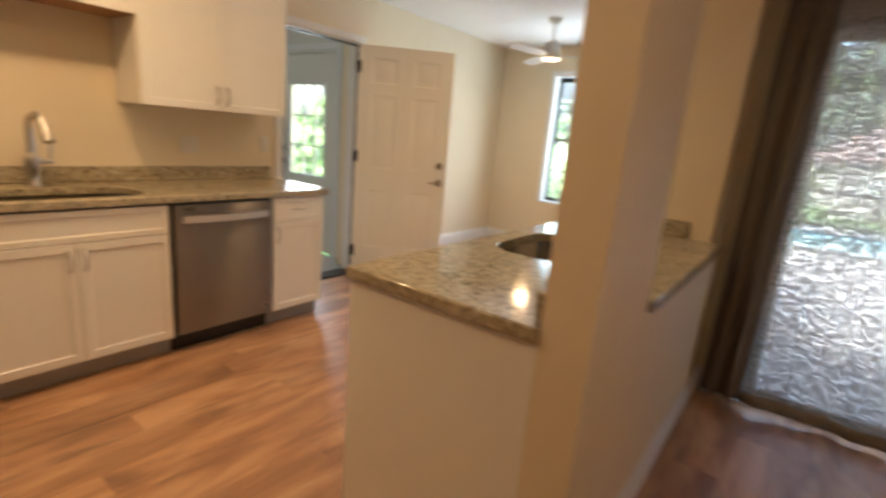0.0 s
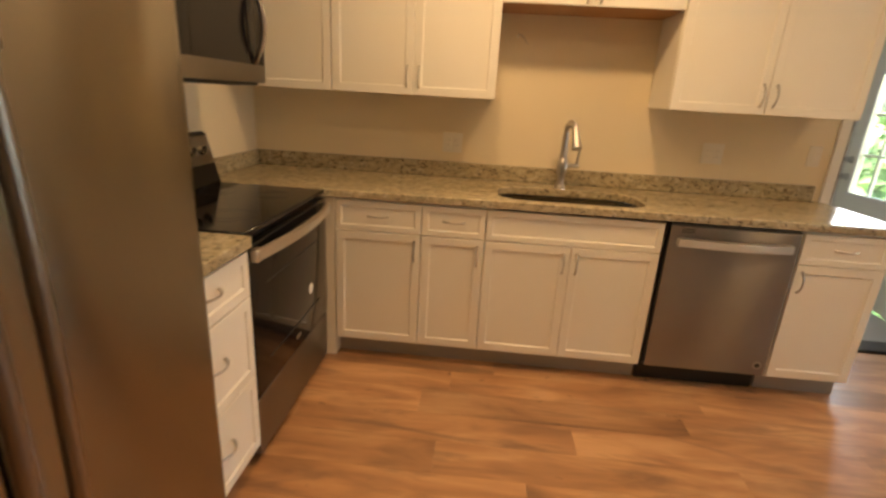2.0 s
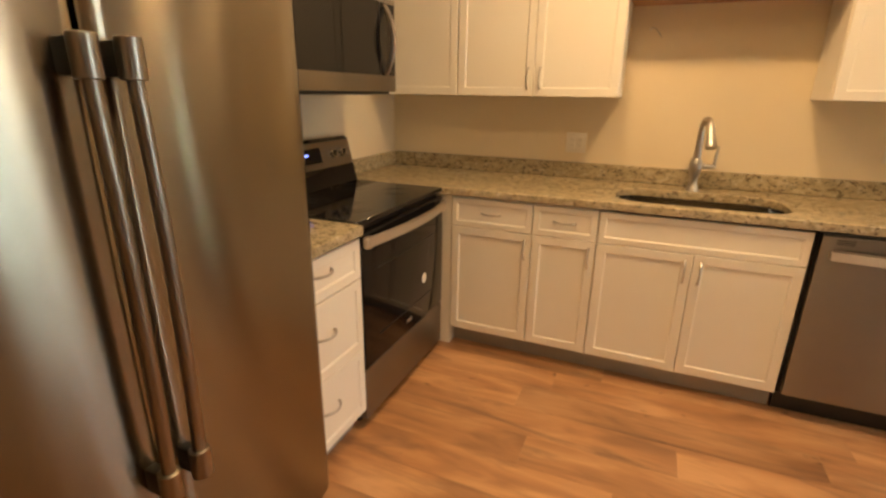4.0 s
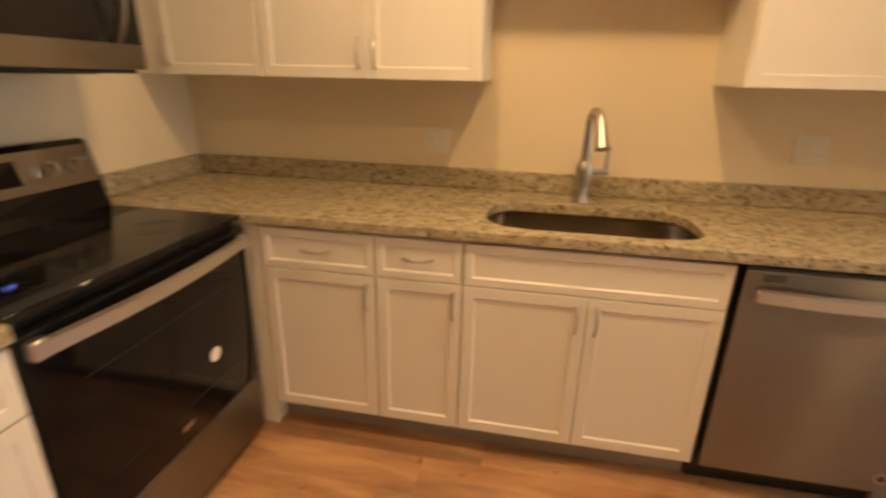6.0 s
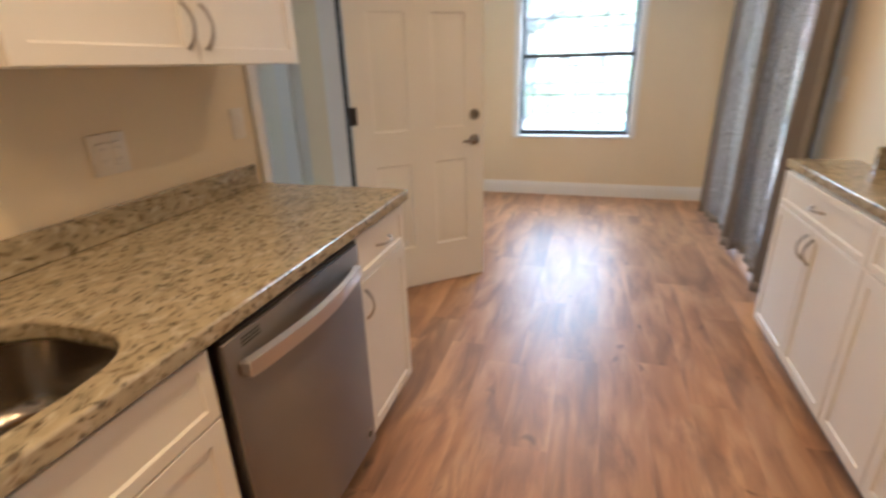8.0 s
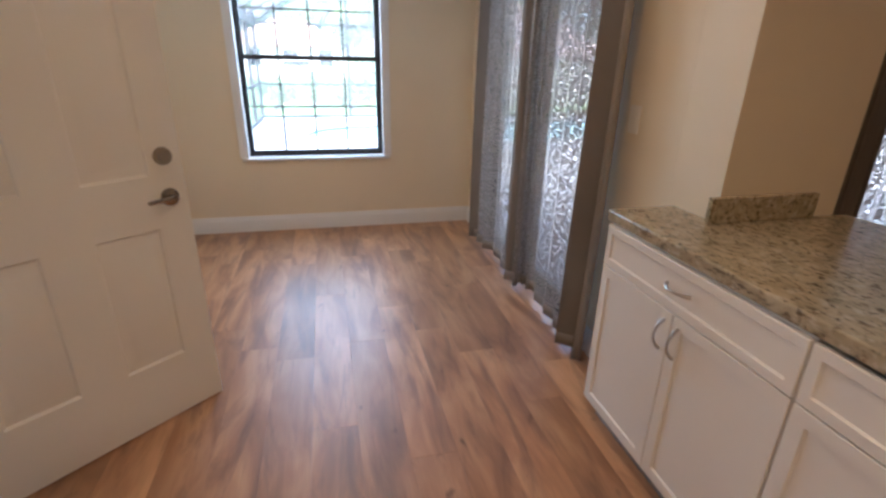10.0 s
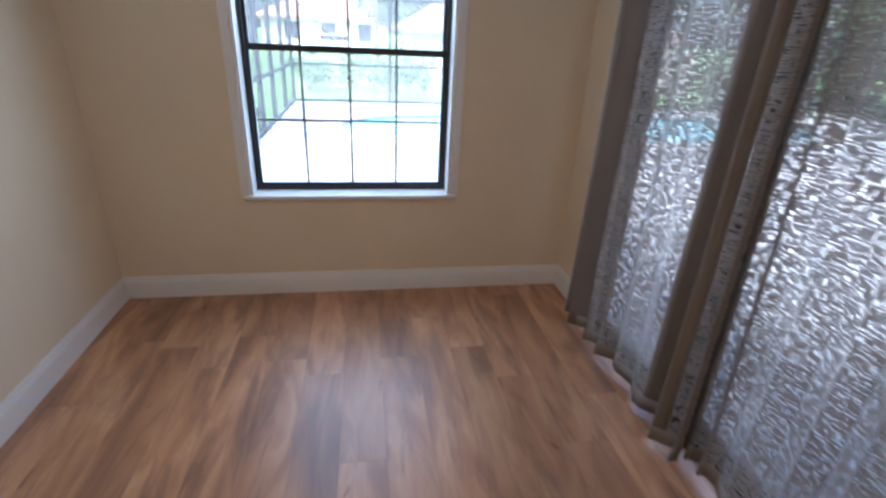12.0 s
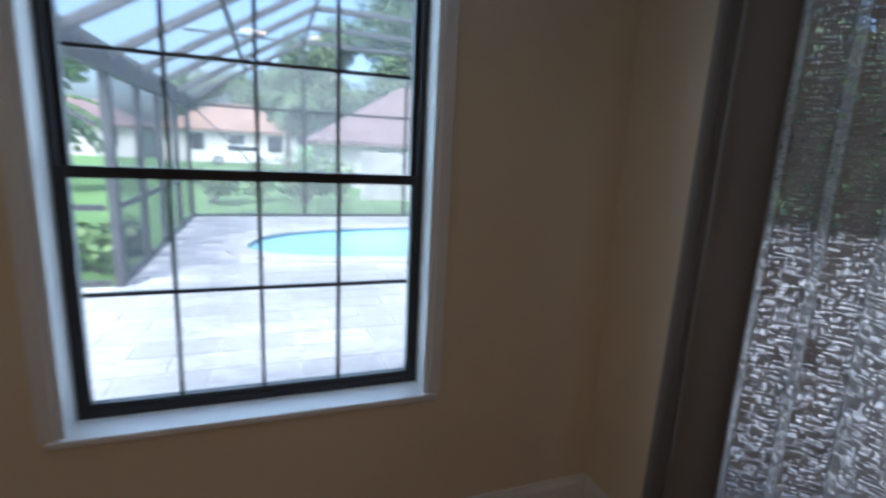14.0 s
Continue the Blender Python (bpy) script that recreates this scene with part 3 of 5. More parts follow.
base_cabinet(on_peninsula(3.845), .80, "drawer double", "white shaker peninsula cabinet with one drawer and two doors", "l", .235)
base_cabinet(on_peninsula(3.043), .62, "false double", "white shaker peninsula sink cabinet with two doors")
base_cabinet(on_peninsula(2.421), .565, "single", "white shaker cabinet at the peninsula's end")
pe = thing("end_panel", pose(-1.093, 1.83, 0), "plain white panel closing the peninsula's end", "panel")
part("panel", box(0, 0, 0, .672, .024, .872, bevel=.002), CAB, pe)


# ---- dishwasher ----
dwm = thing("dishwasher", on_sink_wall(1.952), "stainless dishwasher with bar handle, closed", "dishwasher")
part("tub", box(.004, .01, .10, .604, .58, .868), BLACK, dwm)
part("toe_plate", box(.004, .05, .0, .604, .065, .099), BLACK, dwm, "black toe plate")
dd = part("door", box(.010, -.035, .118, .598, .009, .858, bevel=.006, seg=2), STEEL, dwm)
part("control_lip", box(.012, -.030, .859, .596, .009, .868), BLACK, dwm, "black control lip")
hb = bmesh.new()
pts = [(.05 + .508 * s, -.035 - .018 - .026 * math.sin(math.pi * s), .785) for s in [i / 16 for i in range(17)]]
vs = []
for x, y, z in pts:
    vs.append([hb.verts.new((x, y + dy, z + dz)) for dy, dz in ((-.008, -.018), (-.008, .018), (.008, .023), (.008, -.023))])
for a, b in zip(vs, vs[1:]):
    for i in range(4):
        hb.faces.new((a[i], a[(i + 1) % 4], b[(i + 1) % 4], b[i]))
hb.faces.new(vs[0]), hb.faces.new(vs[-1][::-1])
bx(hb, .045, -.06, .768, .068, -.034, .802, .003)
bx(hb, .540, -.06, .768, .563, -.034, .802, .003)
part("handle", hb, HANDST, dd, "curved stainless bar handle")
part("badge", tube(bmesh.new(), [(.555, -.0345, .175), (.555, -.0375, .175)], .020, 20), NICKEL, dd, "round badge")
part("badge_ring", tube(bmesh.new(), [(.555, -.0374, .175), (.555, -.0385, .175)], [.013, .012], 20), BLACK, dd)
for k in range(3):
    part("vent_slot", box(.06 + .0 * k, -.0362, .828 + .008 * k, .12, -.034, .8315 + .008 * k), BLACK, dd)

# ---- range ----
RW = .79
rg = thing("range", pose(-1.795, .305, 0, 0, 0, 180), "stainless electric range with black glass door and cooktop", "range")
part("body", box(0, .02, .03, RW, .615, .90), BLACK, rg)
part("cooktop", box(-.002, -.012, .898, RW + .002, .58, .918, bevel=.004), BLACKGLASS, rg, "black glass cooktop")
for bxx, byy, rr in ((.20, .15, .095), (.20, .42, .075), (.59, .15, .075), (.59, .42, .095)):
    ring = bmesh.new()
    for r0 in (rr, rr * .62):
        tube(ring, [(bxx + r0 * math.cos(a), byy + r0 * math.sin(a), .9182) for a in [2 * math.pi * i / 40 for i in range(41)]], .0006, 4)
    part("burner_mark", ring, BLACK, rg)
part("storage_drawer", box(.004, -.014, .045, RW - .004, .019, .278, bevel=.006, seg=2), STEEL, rg, "stainless storage drawer")
od = part("oven_door", box(.004, -.018, .286, RW - .004, .019, .872, bevel=.006, seg=2), BLACKGLASS, rg, "black glass oven door")
for bz in (.40, .70):
    part("window_border", boxes((.12, -.0195, bz, RW - .12, -.0172, bz + .005)), BLACK, od)
hb = bmesh.new()
vs = []
for s in [i / 18 for i in range(19)]:
    x, y = .02 + (RW - .04) * s, -.040 - .030 * math.sin(math.pi * s)
    vs.append([hb.verts.new((x, y + dy, .835 + dz)) for dy, dz in ((-.008, -.017), (-.008, .017), (.008, .021), (.008, -.021))])
for a, b in zip(vs, vs[1:]):
    for i in range(4):
        hb.faces.new((a[i], a[(i + 1) % 4], b[(i + 1) % 4], b[i]))
hb.faces.new(vs[0]), hb.faces.new(vs[-1][::-1])
bx(hb, .012, -.046, .812, .05, -.018, .858, .004)
bx(hb, RW - .05, -.046, .812, RW - .012, -.018, .858, .004)
part("handle", hb, HANDST, od, "broad curved stainless handle")
part("sticker", tube(bmesh.new(), [(.56, -.0181, .50), (.56, -.0187, .50)], .026, 24), PLATE, od, "round white sticker")
part("badge", box(.37, -.0195, .335, .42, -.0178, .352), NICKEL, od, "small maker's badge")
# backguard, leaning back a little
bg = bmesh.new()
prof = [(.50, .919), (.545, .919), (.61, .919), (.61, 1.15), (.575, 1.155), (.555, 1.14)]
ra = [[bg.verts.new((x, y, z)) for y, z in prof] for x in (.0, RW)]
for i in range(len(prof)):
    bg.faces.new((ra[0][i], ra[0][(i + 1) % len(prof)], ra[1][(i + 1) % len(prof)], ra[1][i]))
bg.faces.new(ra[0]), bg.faces.new(ra[1][::-1])
part("backguard", bg, BLACKGLASS, rg, "black glass backguard")


def on_guard(u, x, out):
    """A point on the leaning face: u from 0 at the foot to 1 at the top."""
    y, z = .50 + .055 * u, .919 + .221 * u
    return Vector((x, y - out * .97, z + out * .24))


cp = bmesh.new()
q = [on_guard(u, x, o) for o in (.001, .007) for u, x in ((.42, .012), (.42, RW - .012), (.985, RW - .012), (.985, .012))]
v8 = [cp.verts.new(p) for p in q]
for f in ((0, 1, 2, 3), (4, 5, 6, 7), (0, 1, 5, 4), (1, 2, 6, 5), (2, 3, 7, 6), (3, 0, 4, 7)):
    cp.faces.new([v8[i] for i in f])
cpanel = part("control_panel", cp, STEEL, rg, "stainless control panel")
dp = bmesh.new()
q = [on_guard(u, x, o) for o in (.006, .009) for u, x in ((.55, .29), (.55, .52), (.88, .52), (.88, .29))]
v8 = [dp.verts.new(p) for p in q]
for f in ((0, 1, 2, 3), (4, 5, 6, 7), (0, 1, 5, 4), (1, 2, 6, 5), (2, 3, 7, 6), (3, 0, 4, 7)):
    dp.faces.new([v8[i] for i in f])
dis = part("display", dp, BLACKGLASS, cpanel, "black display window")
dg = bmesh.new()
for k in range(3):
    c = on_guard(.74, .392 + .011 * k, .0098)
    bx(dg, c.x - .004, c.y - .0004, c.z - .006, c.x + .004, c.y + .0008, c.z + .006)
part("digits", dg, DISPLAY, dis, "glowing blue clock digits")
for kx in (.085, .165, .605, .685):
    kn = part("knob", tube(bmesh.new(), [on_guard(.70, kx, .006), on_guard(.70, kx, .012), on_guard(.70, kx, .034)], [.026, .024, .020], 20), CHROME, cpanel, "round chrome knob")
    e = on_guard(.70, kx, .035)
    part("pointer", box(e.x - .003, e.y - .006, e.z - .016, e.x + .003, e.y + .004, e.z + .016), BLACK, kn)

# ---- microwave ----
MW = .80
mw = thing("microwave", pose(-1.775, .045, 1.372, 0, 0, 180), "over-range microwave, stainless front with dark glass", "microwave")
part("body", box(0, .02, .0, MW, .365, .425, bevel=.004), BLACK, mw)
md = part("door", box(.0, -.018, .012, MW, .019, .425, bevel=.006, seg=2), STEEL, mw)
part("window", box(.045, -.0205, .085, .645, -.0172, .40, bevel=.001), BLACKGLASS, md, "dark glass window")
part("control_strip", box(.655, -.0205, .085, MW - .012, -.0172, .40, bevel=.001), BLACKGLASS, md, "black glass control strip")
recess = part("handle_recess", prism(bmesh.new(), [(.675 + .032 * math.cos(a), .24 + .14 * math.sin(a)) for a in [2 * math.pi * i / 28 for i in range(28)]], 0, .003), BLACK, md)
recess.matrix_local = Matrix(((1, 0, 0, 0), (0, 0, -1, -.0202), (0, 1, 0, 0), (0, 0, 0, 1)))
part("handle", tube(bmesh.new(), [(.695, -.020 - .048 * math.sin(math.pi * s) ** .8, .09 + .30 * s) for s in [i / 14 for i in range(15)]], .011, 10), STEEL, md, "bowed stainless handle")
part("grille", boxes(*[(.05 + .08 * k, .04, -.003, .11 + .08 * k, .30, -.0005) for k in range(8)]), BLACK, mw)

# ---- refrigerator ----
fr = thing("refrigerator", pose(-.505, .36, 0, 0, 0, 180), "large stainless side-by-side refrigerator with two bar handles", "refrigerator")
part("body", box(.0, .012, .02, .91, .66, 1.755, bevel=.006), painted("fridge_grey", (0.16, 0.15, 0.14), 0.4), fr)
part("kick_grille", box(.02, .0, .015, .89, .011, .075), BLACK, fr)
for dx0, dx1, hx in ((.003, .338, .306), (.344, .907, .376)):
    bm = bmesh.new()
    n = 24
    front, back = [], []
    for i in range(n + 1):
        s = i / n
        bulge = .042 * (1 - abs(2 * ((dx0 + (dx1 - dx0) * s) / .91) - 1) ** 2.2)
        edge = .010 * (max(0, 1 - s * 22) ** 2 + max(0, 1 - (1 - s) * 22) ** 2)
        front.append((dx0 + (dx1 - dx0) * s, -.050 - bulge + edge))
    outline = front + [(dx1, .008), (dx0, .008)]
    prism(bm, outline, .085, 1.775)
    d = part("door", bm, STEELV, fr, "", 60)
    yb = -.050 - .040
    hm = part("handle", tube(bmesh.new(), [(hx, yb - .050 - .012 * math.sin(math.pi * s), .61 + .85 * s) for s in [i / 12 for i in range(13)]], .0128, 14), BARSTEEL, d, "round stainless bar handle")
    for z in (.642, 1.428):
        part("bracket", box(hx - .013, yb - .050, z - .028, hx + .013, yb + .014, z + .028, bevel=.005, seg=2), BLACK, hm, "dark handle bracket")
        part("collar", tube(bmesh.new(), [(hx, yb - .051, z - .033), (hx, yb - .051, z - .031), (hx, yb - .051, z + .031), (hx, yb - .051, z + .033)], [.018, .0205, .0205, .018], 18), BARSTEEL, hm)


# ---- wall plates ----
def wall_plate(m, gangs, label, kind):
    t = thing("wall_plate", m, label, kind)
    w = .07 + .046 * (gangs - 1)
    part("cover", box(-w / 2, -.006, -.057, w / 2, 0, .057, bevel=.003, seg=2), PLATE, t)
    for g in range(gangs):
        gx = (g - (gangs - 1) / 2) * .046
        part("rocker" if kind == "light switch" else "socket", box(gx - .016, -.009, -.033, gx + .016, -.005, .033, bevel=.002), PLATE, t)
        if kind != "light switch":
            for sx in (-.006, .005):
                for zz in (-.02, .012):
                    part("slot", box(gx + sx, -.0094, zz, gx + sx + .002, -.0088, zz + .008), TOE, t)
    return t


wall_plate(pose(XS + .0005, .875, 1.115, 0, 0, 90), 2, "white double wall outlet above the counter", "wall outlet")
wall_plate(pose(XS + .0005, 2.36, 1.145, 0, 0, 90), 2, "white double wall outlet under the wall cabinet", "wall outlet")
wall_plate(pose(XS + .0005, 2.91, 1.165, 0, 0, 90), 1, "white light switch beside the doorway", "light switch")
wall_plate(pose(XE - .0005, 4.19, 1.19, 0, 0, -90), 1, "white light switch beside the curtain", "light switch")


# ---- six-panel door ----
def six_panel(w, h):
    """A moulded leaf with six raised panels on both faces."""
    bm = bmesh.new()
    xs = (0, .12, w / 2 - .075, w / 2 + .075, w - .12, w)
    zs = (.008, .275, .805, 1.0, 1.625, 1.725, 1.93, h)
    for side in (-1, 1):
        y = side * .022
        grid = [[bm.verts.new((x, y, z)) for z in zs] for x in xs]
        for i in range(5):
            for j in range(7):
                f = bm.faces.new((grid[i][j], grid[i + 1][j], grid[i + 1][j + 1], grid[i][j + 1]))
                if i in (1, 3) and j in (1, 3, 5):
                    prev = list(f.verts)
                    bm.faces.remove(f)
                    x0, x1, z0, z1 = xs[i], xs[i + 1], zs[j], zs[j + 1]
                    for d, dy in ((.008, -.009), (.022, -.009), (.044, -.001)):
                        ring = [bm.verts.new((x, y + side * dy, z)) for x, z in ((x0 + d, z0 + d), (x1 - d, z0 + d), (x1 - d, z1 - d), (x0 + d, z1 - d))]
                        for k in range(4):
                            bm.faces.new((prev[k], prev[(k + 1) % 4], ring[(k + 1) % 4], ring[k]))
                        prev = ring
                    bm.faces.new(prev)
    for x in (0, w):
        vs = [bm.verts.new((x, y, z)) for y, z in ((-.022, .008), (.022, .008), (.022, h), (-.022, h))]
        bm.faces.new(vs)
    for z in (.008, h):
        vs = [bm.verts.new((x, y, z)) for x, y in ((0, -.022), (w, -.022), (w, .022), (0, .022))]
        bm.faces.new(vs)
    bmesh.ops.remove_doubles(bm, verts=bm.verts[:], dist=1e-5)
    return bm


DOOR = thing("door_1", pose(-3.245, 3.80, 0, 0, 0, 41), "white six-panel door standing open into the room", "door", "", "structure")
part("leaf", six_panel(.82, 2.03), DOORP, DOOR, "", 25)
for side in (-1, 1):
    part("deadbolt", tube(bmesh.new(), [(.755, side * .022, 1.065), (.755, side * .030, 1.065), (.755, side * .044, 1.065)], [.033, .032, .024], 20), AGED_SHADED, DOOR, "aged nickel deadbolt")
    rose = part("rose", tube(bmesh.new(), [(.755, side * .022, .915), (.755, side * .030, .915), (.755, side * .036, .915)], [.033, .032, .020], 20), AGED_SHADED, DOOR, "round aged nickel rose")
    part("lever", tube(bmesh.new(), [(.755, side * .034, .915), (.755, side * .050, .915), (.738, side * .055, .915), (.665, side * .055, .912)], [.011, .011, .010, .007], 10), AGED_SHADED, rose, "aged nickel door lever")
for z in (.24, 1.10, 1.85):
    part("hinge", boxes((-.018, -.036, z - .048, .026, -.0225, z + .048)), BRONZE, DOOR, "dark metal hinge")

# glazed outer door of the hall
HD = thing("door_2", pose(-4.73, 4.12, 0), "white glazed door with nine panes at the hall's end", "door", "", "structure")
part("leaf", boxes((0, -.022, 0, .14, .022, 2.03), (.70, -.022, 0, .84, .022, 2.03), (.14, -.022, 0, .70, .022, .80), (.14, -.022, 1.73, .70, .022, 2.03)), DOORP, HD)
part("lite_frame", boxes((.12, -.034, .78, .145, -.0225, 1.75), (.695, -.034, .78, .72, -.0225, 1.75), (.145, -.034, .78, .695, -.0225, .805), (.145, -.034, 1.725, .695, -.0225, 1.75)), TRIM, HD)
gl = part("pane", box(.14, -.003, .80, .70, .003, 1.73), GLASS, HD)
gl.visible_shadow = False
for k in (1, 2):
    part("muntin", box(.14 + .56 * k / 3 - .008, -.014, .80, .14 + .56 * k / 3 + .008, .014, 1.73), TRIM, HD)
    part("muntin", boxes(*[(.14 + .56 * i / 3 + .0085, -.013, .80 + .93 * k / 3 - .008, .14 + .56 * (i + 1) / 3 - .0085, .013, .80 + .93 * k / 3 + .008) for i in range(3)]), TRIM, HD)
for z, nm in ((1.06, "deadbolt"), (.92, "knob")):
    part(nm, tube(bmesh.new(), [(.065, -.022, z), (.065, -.04, z), (.065, -.065, z)], [.03, .015, .026], 16), NICKEL, HD)
hf = thing("door_frame_2", pose(-4.78, 4.08, 0), "white casing round the glazed hall door", "door frame", "", "structure")
part("casing", boxes((-.06, -.018, 0, .0, -.001, 2.12), (.94, -.018, 0, 1.0, -.001, 2.12), (0, -.018, 2.06, .94, -.001, 2.12)), TRIM, hf)
part("jamb", boxes((0, 0, 0, .045, .13, 2.06), (.895, 0, 0, .94, .13, 2.06), (.045, 0, 2.035, .895, .13, 2.06)), TRIM, hf)

# ---- black-framed window ----
W0, W1, WZ0, WZ1 = -2.73, -1.59, .605, 2.17
win = thing("window_1", pose(0, YN, 0), "black-framed hung window with a grid of panes", "window", "", "structure")
part("reveal", boxes((W0, -.002, WZ0, W0 + .018, .10, WZ1), (W1 - .018, -.002, WZ0, W1, .10, WZ1), (W0 + .018, -.002, WZ1 - .018, W1 - .018, .10, WZ1)), TRIM, win, "white reveal")
part("window_sill", box(W0 - .03, -.022, WZ0 - .002, W1 + .03, .10, WZ0 + .020, bevel=.004), TRIM, win, "white window sill")
part("casing", boxes((W0 - .045, -.014, WZ0 + .021, W0 - .001, -.001, WZ1 + .045), (W1 + .001, -.014, WZ0 + .021, W1 + .045, -.001, WZ1 + .045), (W0 - .001, -.014, WZ1 + .001, W1 + .001, -.001, WZ1 + .045)), TRIM, win)
A0, A1, B0, B1 = W0 + .018, W1 - .018, WZ0 + .02, WZ1 - .018
MID = 1.418
part("window_frame", boxes((A0, .10, B0, A0 + .02, .16, B1), (A1 - .024, .10, B0, A1, .16, B1), (A0 + .02, .10, B0, A1 - .024, .16, B0 + .028), (A0 + .02, .10, B1 - .02, A1 - .024, .16, B1)), BRONZE, win, "black metal frame")
GL0, GL1 = A0 + .02, A1 - .024
for nm, z0, z1, y0 in (("lower_sash", B0 + .028, MID, .105), ("upper_sash", MID - .03, B1 - .02, .131)):
    e = .017
    s = part(nm, boxes((GL0, y0, z0, GL0 + e, y0 + .028, z1), (GL1 - e, y0, z0, GL1, y0 + .028, z1), (GL0 + e, y0, z0, GL1 - e, y0 + .028, z0 + e), (GL0 + e, y0, z1 - .034, GL1 - e, y0 + .028, z1)), BRONZE, win)
    gx0, gx1, gz0, gz1 = GL0 + e, GL1 - e, z0 + e, z1 - .034
    for i in range(4):
        for j in range(2):
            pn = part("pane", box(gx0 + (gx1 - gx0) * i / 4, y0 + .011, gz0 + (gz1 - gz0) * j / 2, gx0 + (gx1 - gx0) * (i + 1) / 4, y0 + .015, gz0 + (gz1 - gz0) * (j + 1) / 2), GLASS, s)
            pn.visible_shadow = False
    for i in (1, 2, 3):
        x = gx0 + (gx1 - gx0) * i / 4
        part("muntin", box(x - .006, y0 + .005, gz0, x + .006, y0 + .021, gz1), BRONZE, s)
    zc = (gz0 + gz1) / 2
    part("muntin", boxes(*[(gx0 + (gx1 - gx0) * i / 4 + .0065, y0 + .006, zc - .006, gx0 + (gx1 - gx0) * (i + 1) / 4 - .0065, y0 + .020, zc + .006) for i in range(4)]), BRONZE, s)


# ---- sliding doors ----
def slider(name, m, w, label, near_end=True):
    t = thing(name, m, label, "sliding door", "", "structure")
    part("frame", boxes((0, 0, 0, .04, .12, 2.05), (w - .04, 0, 0, w, .12, 2.05), (.04, 0, 2.01, w - .04, .12, 2.05), (.04, 0, -.011, w - .04, .12, .022)), BRONZE, t, "dark bronze frame")
    for x0, x1, y0 in ((.04, w / 2 + .03, .02), (w / 2 - .03, w - .04, .065)):
        s = part("sash", boxes((x0, y0, .023, x0 + .05, y0 + .035, 2.009), (x1 - .05, y0, .023, x1, y0 + .035, 2.009), (x0 + .05, y0, .023, x1 - .05, y0 + .035, .09), (x0 + .05, y0, 1.95, x1 - .05, y0 + .035, 2.009)), BRONZE, t)
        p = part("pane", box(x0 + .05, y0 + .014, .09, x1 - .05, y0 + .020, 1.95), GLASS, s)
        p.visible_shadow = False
        if (y0 < .03) == near_end:
            hx = x0 + .012 if near_end else x1 - .034
            part("handle", box(hx, y0 - .045, .96, hx + .026, y0 - .0005, 1.17, bevel=.006), BLACK, s, "black pull handle")
    return t


slider("door_3", pose(XE + .005, 6.1, 0, 0, 0, -90), 1.72, "dark bronze glass sliding door behind the dining curtain", False)
slider("door_4", pose(-.09, YG + .005, 0), 1.90, "dark bronze glass sliding door behind the family room curtain")


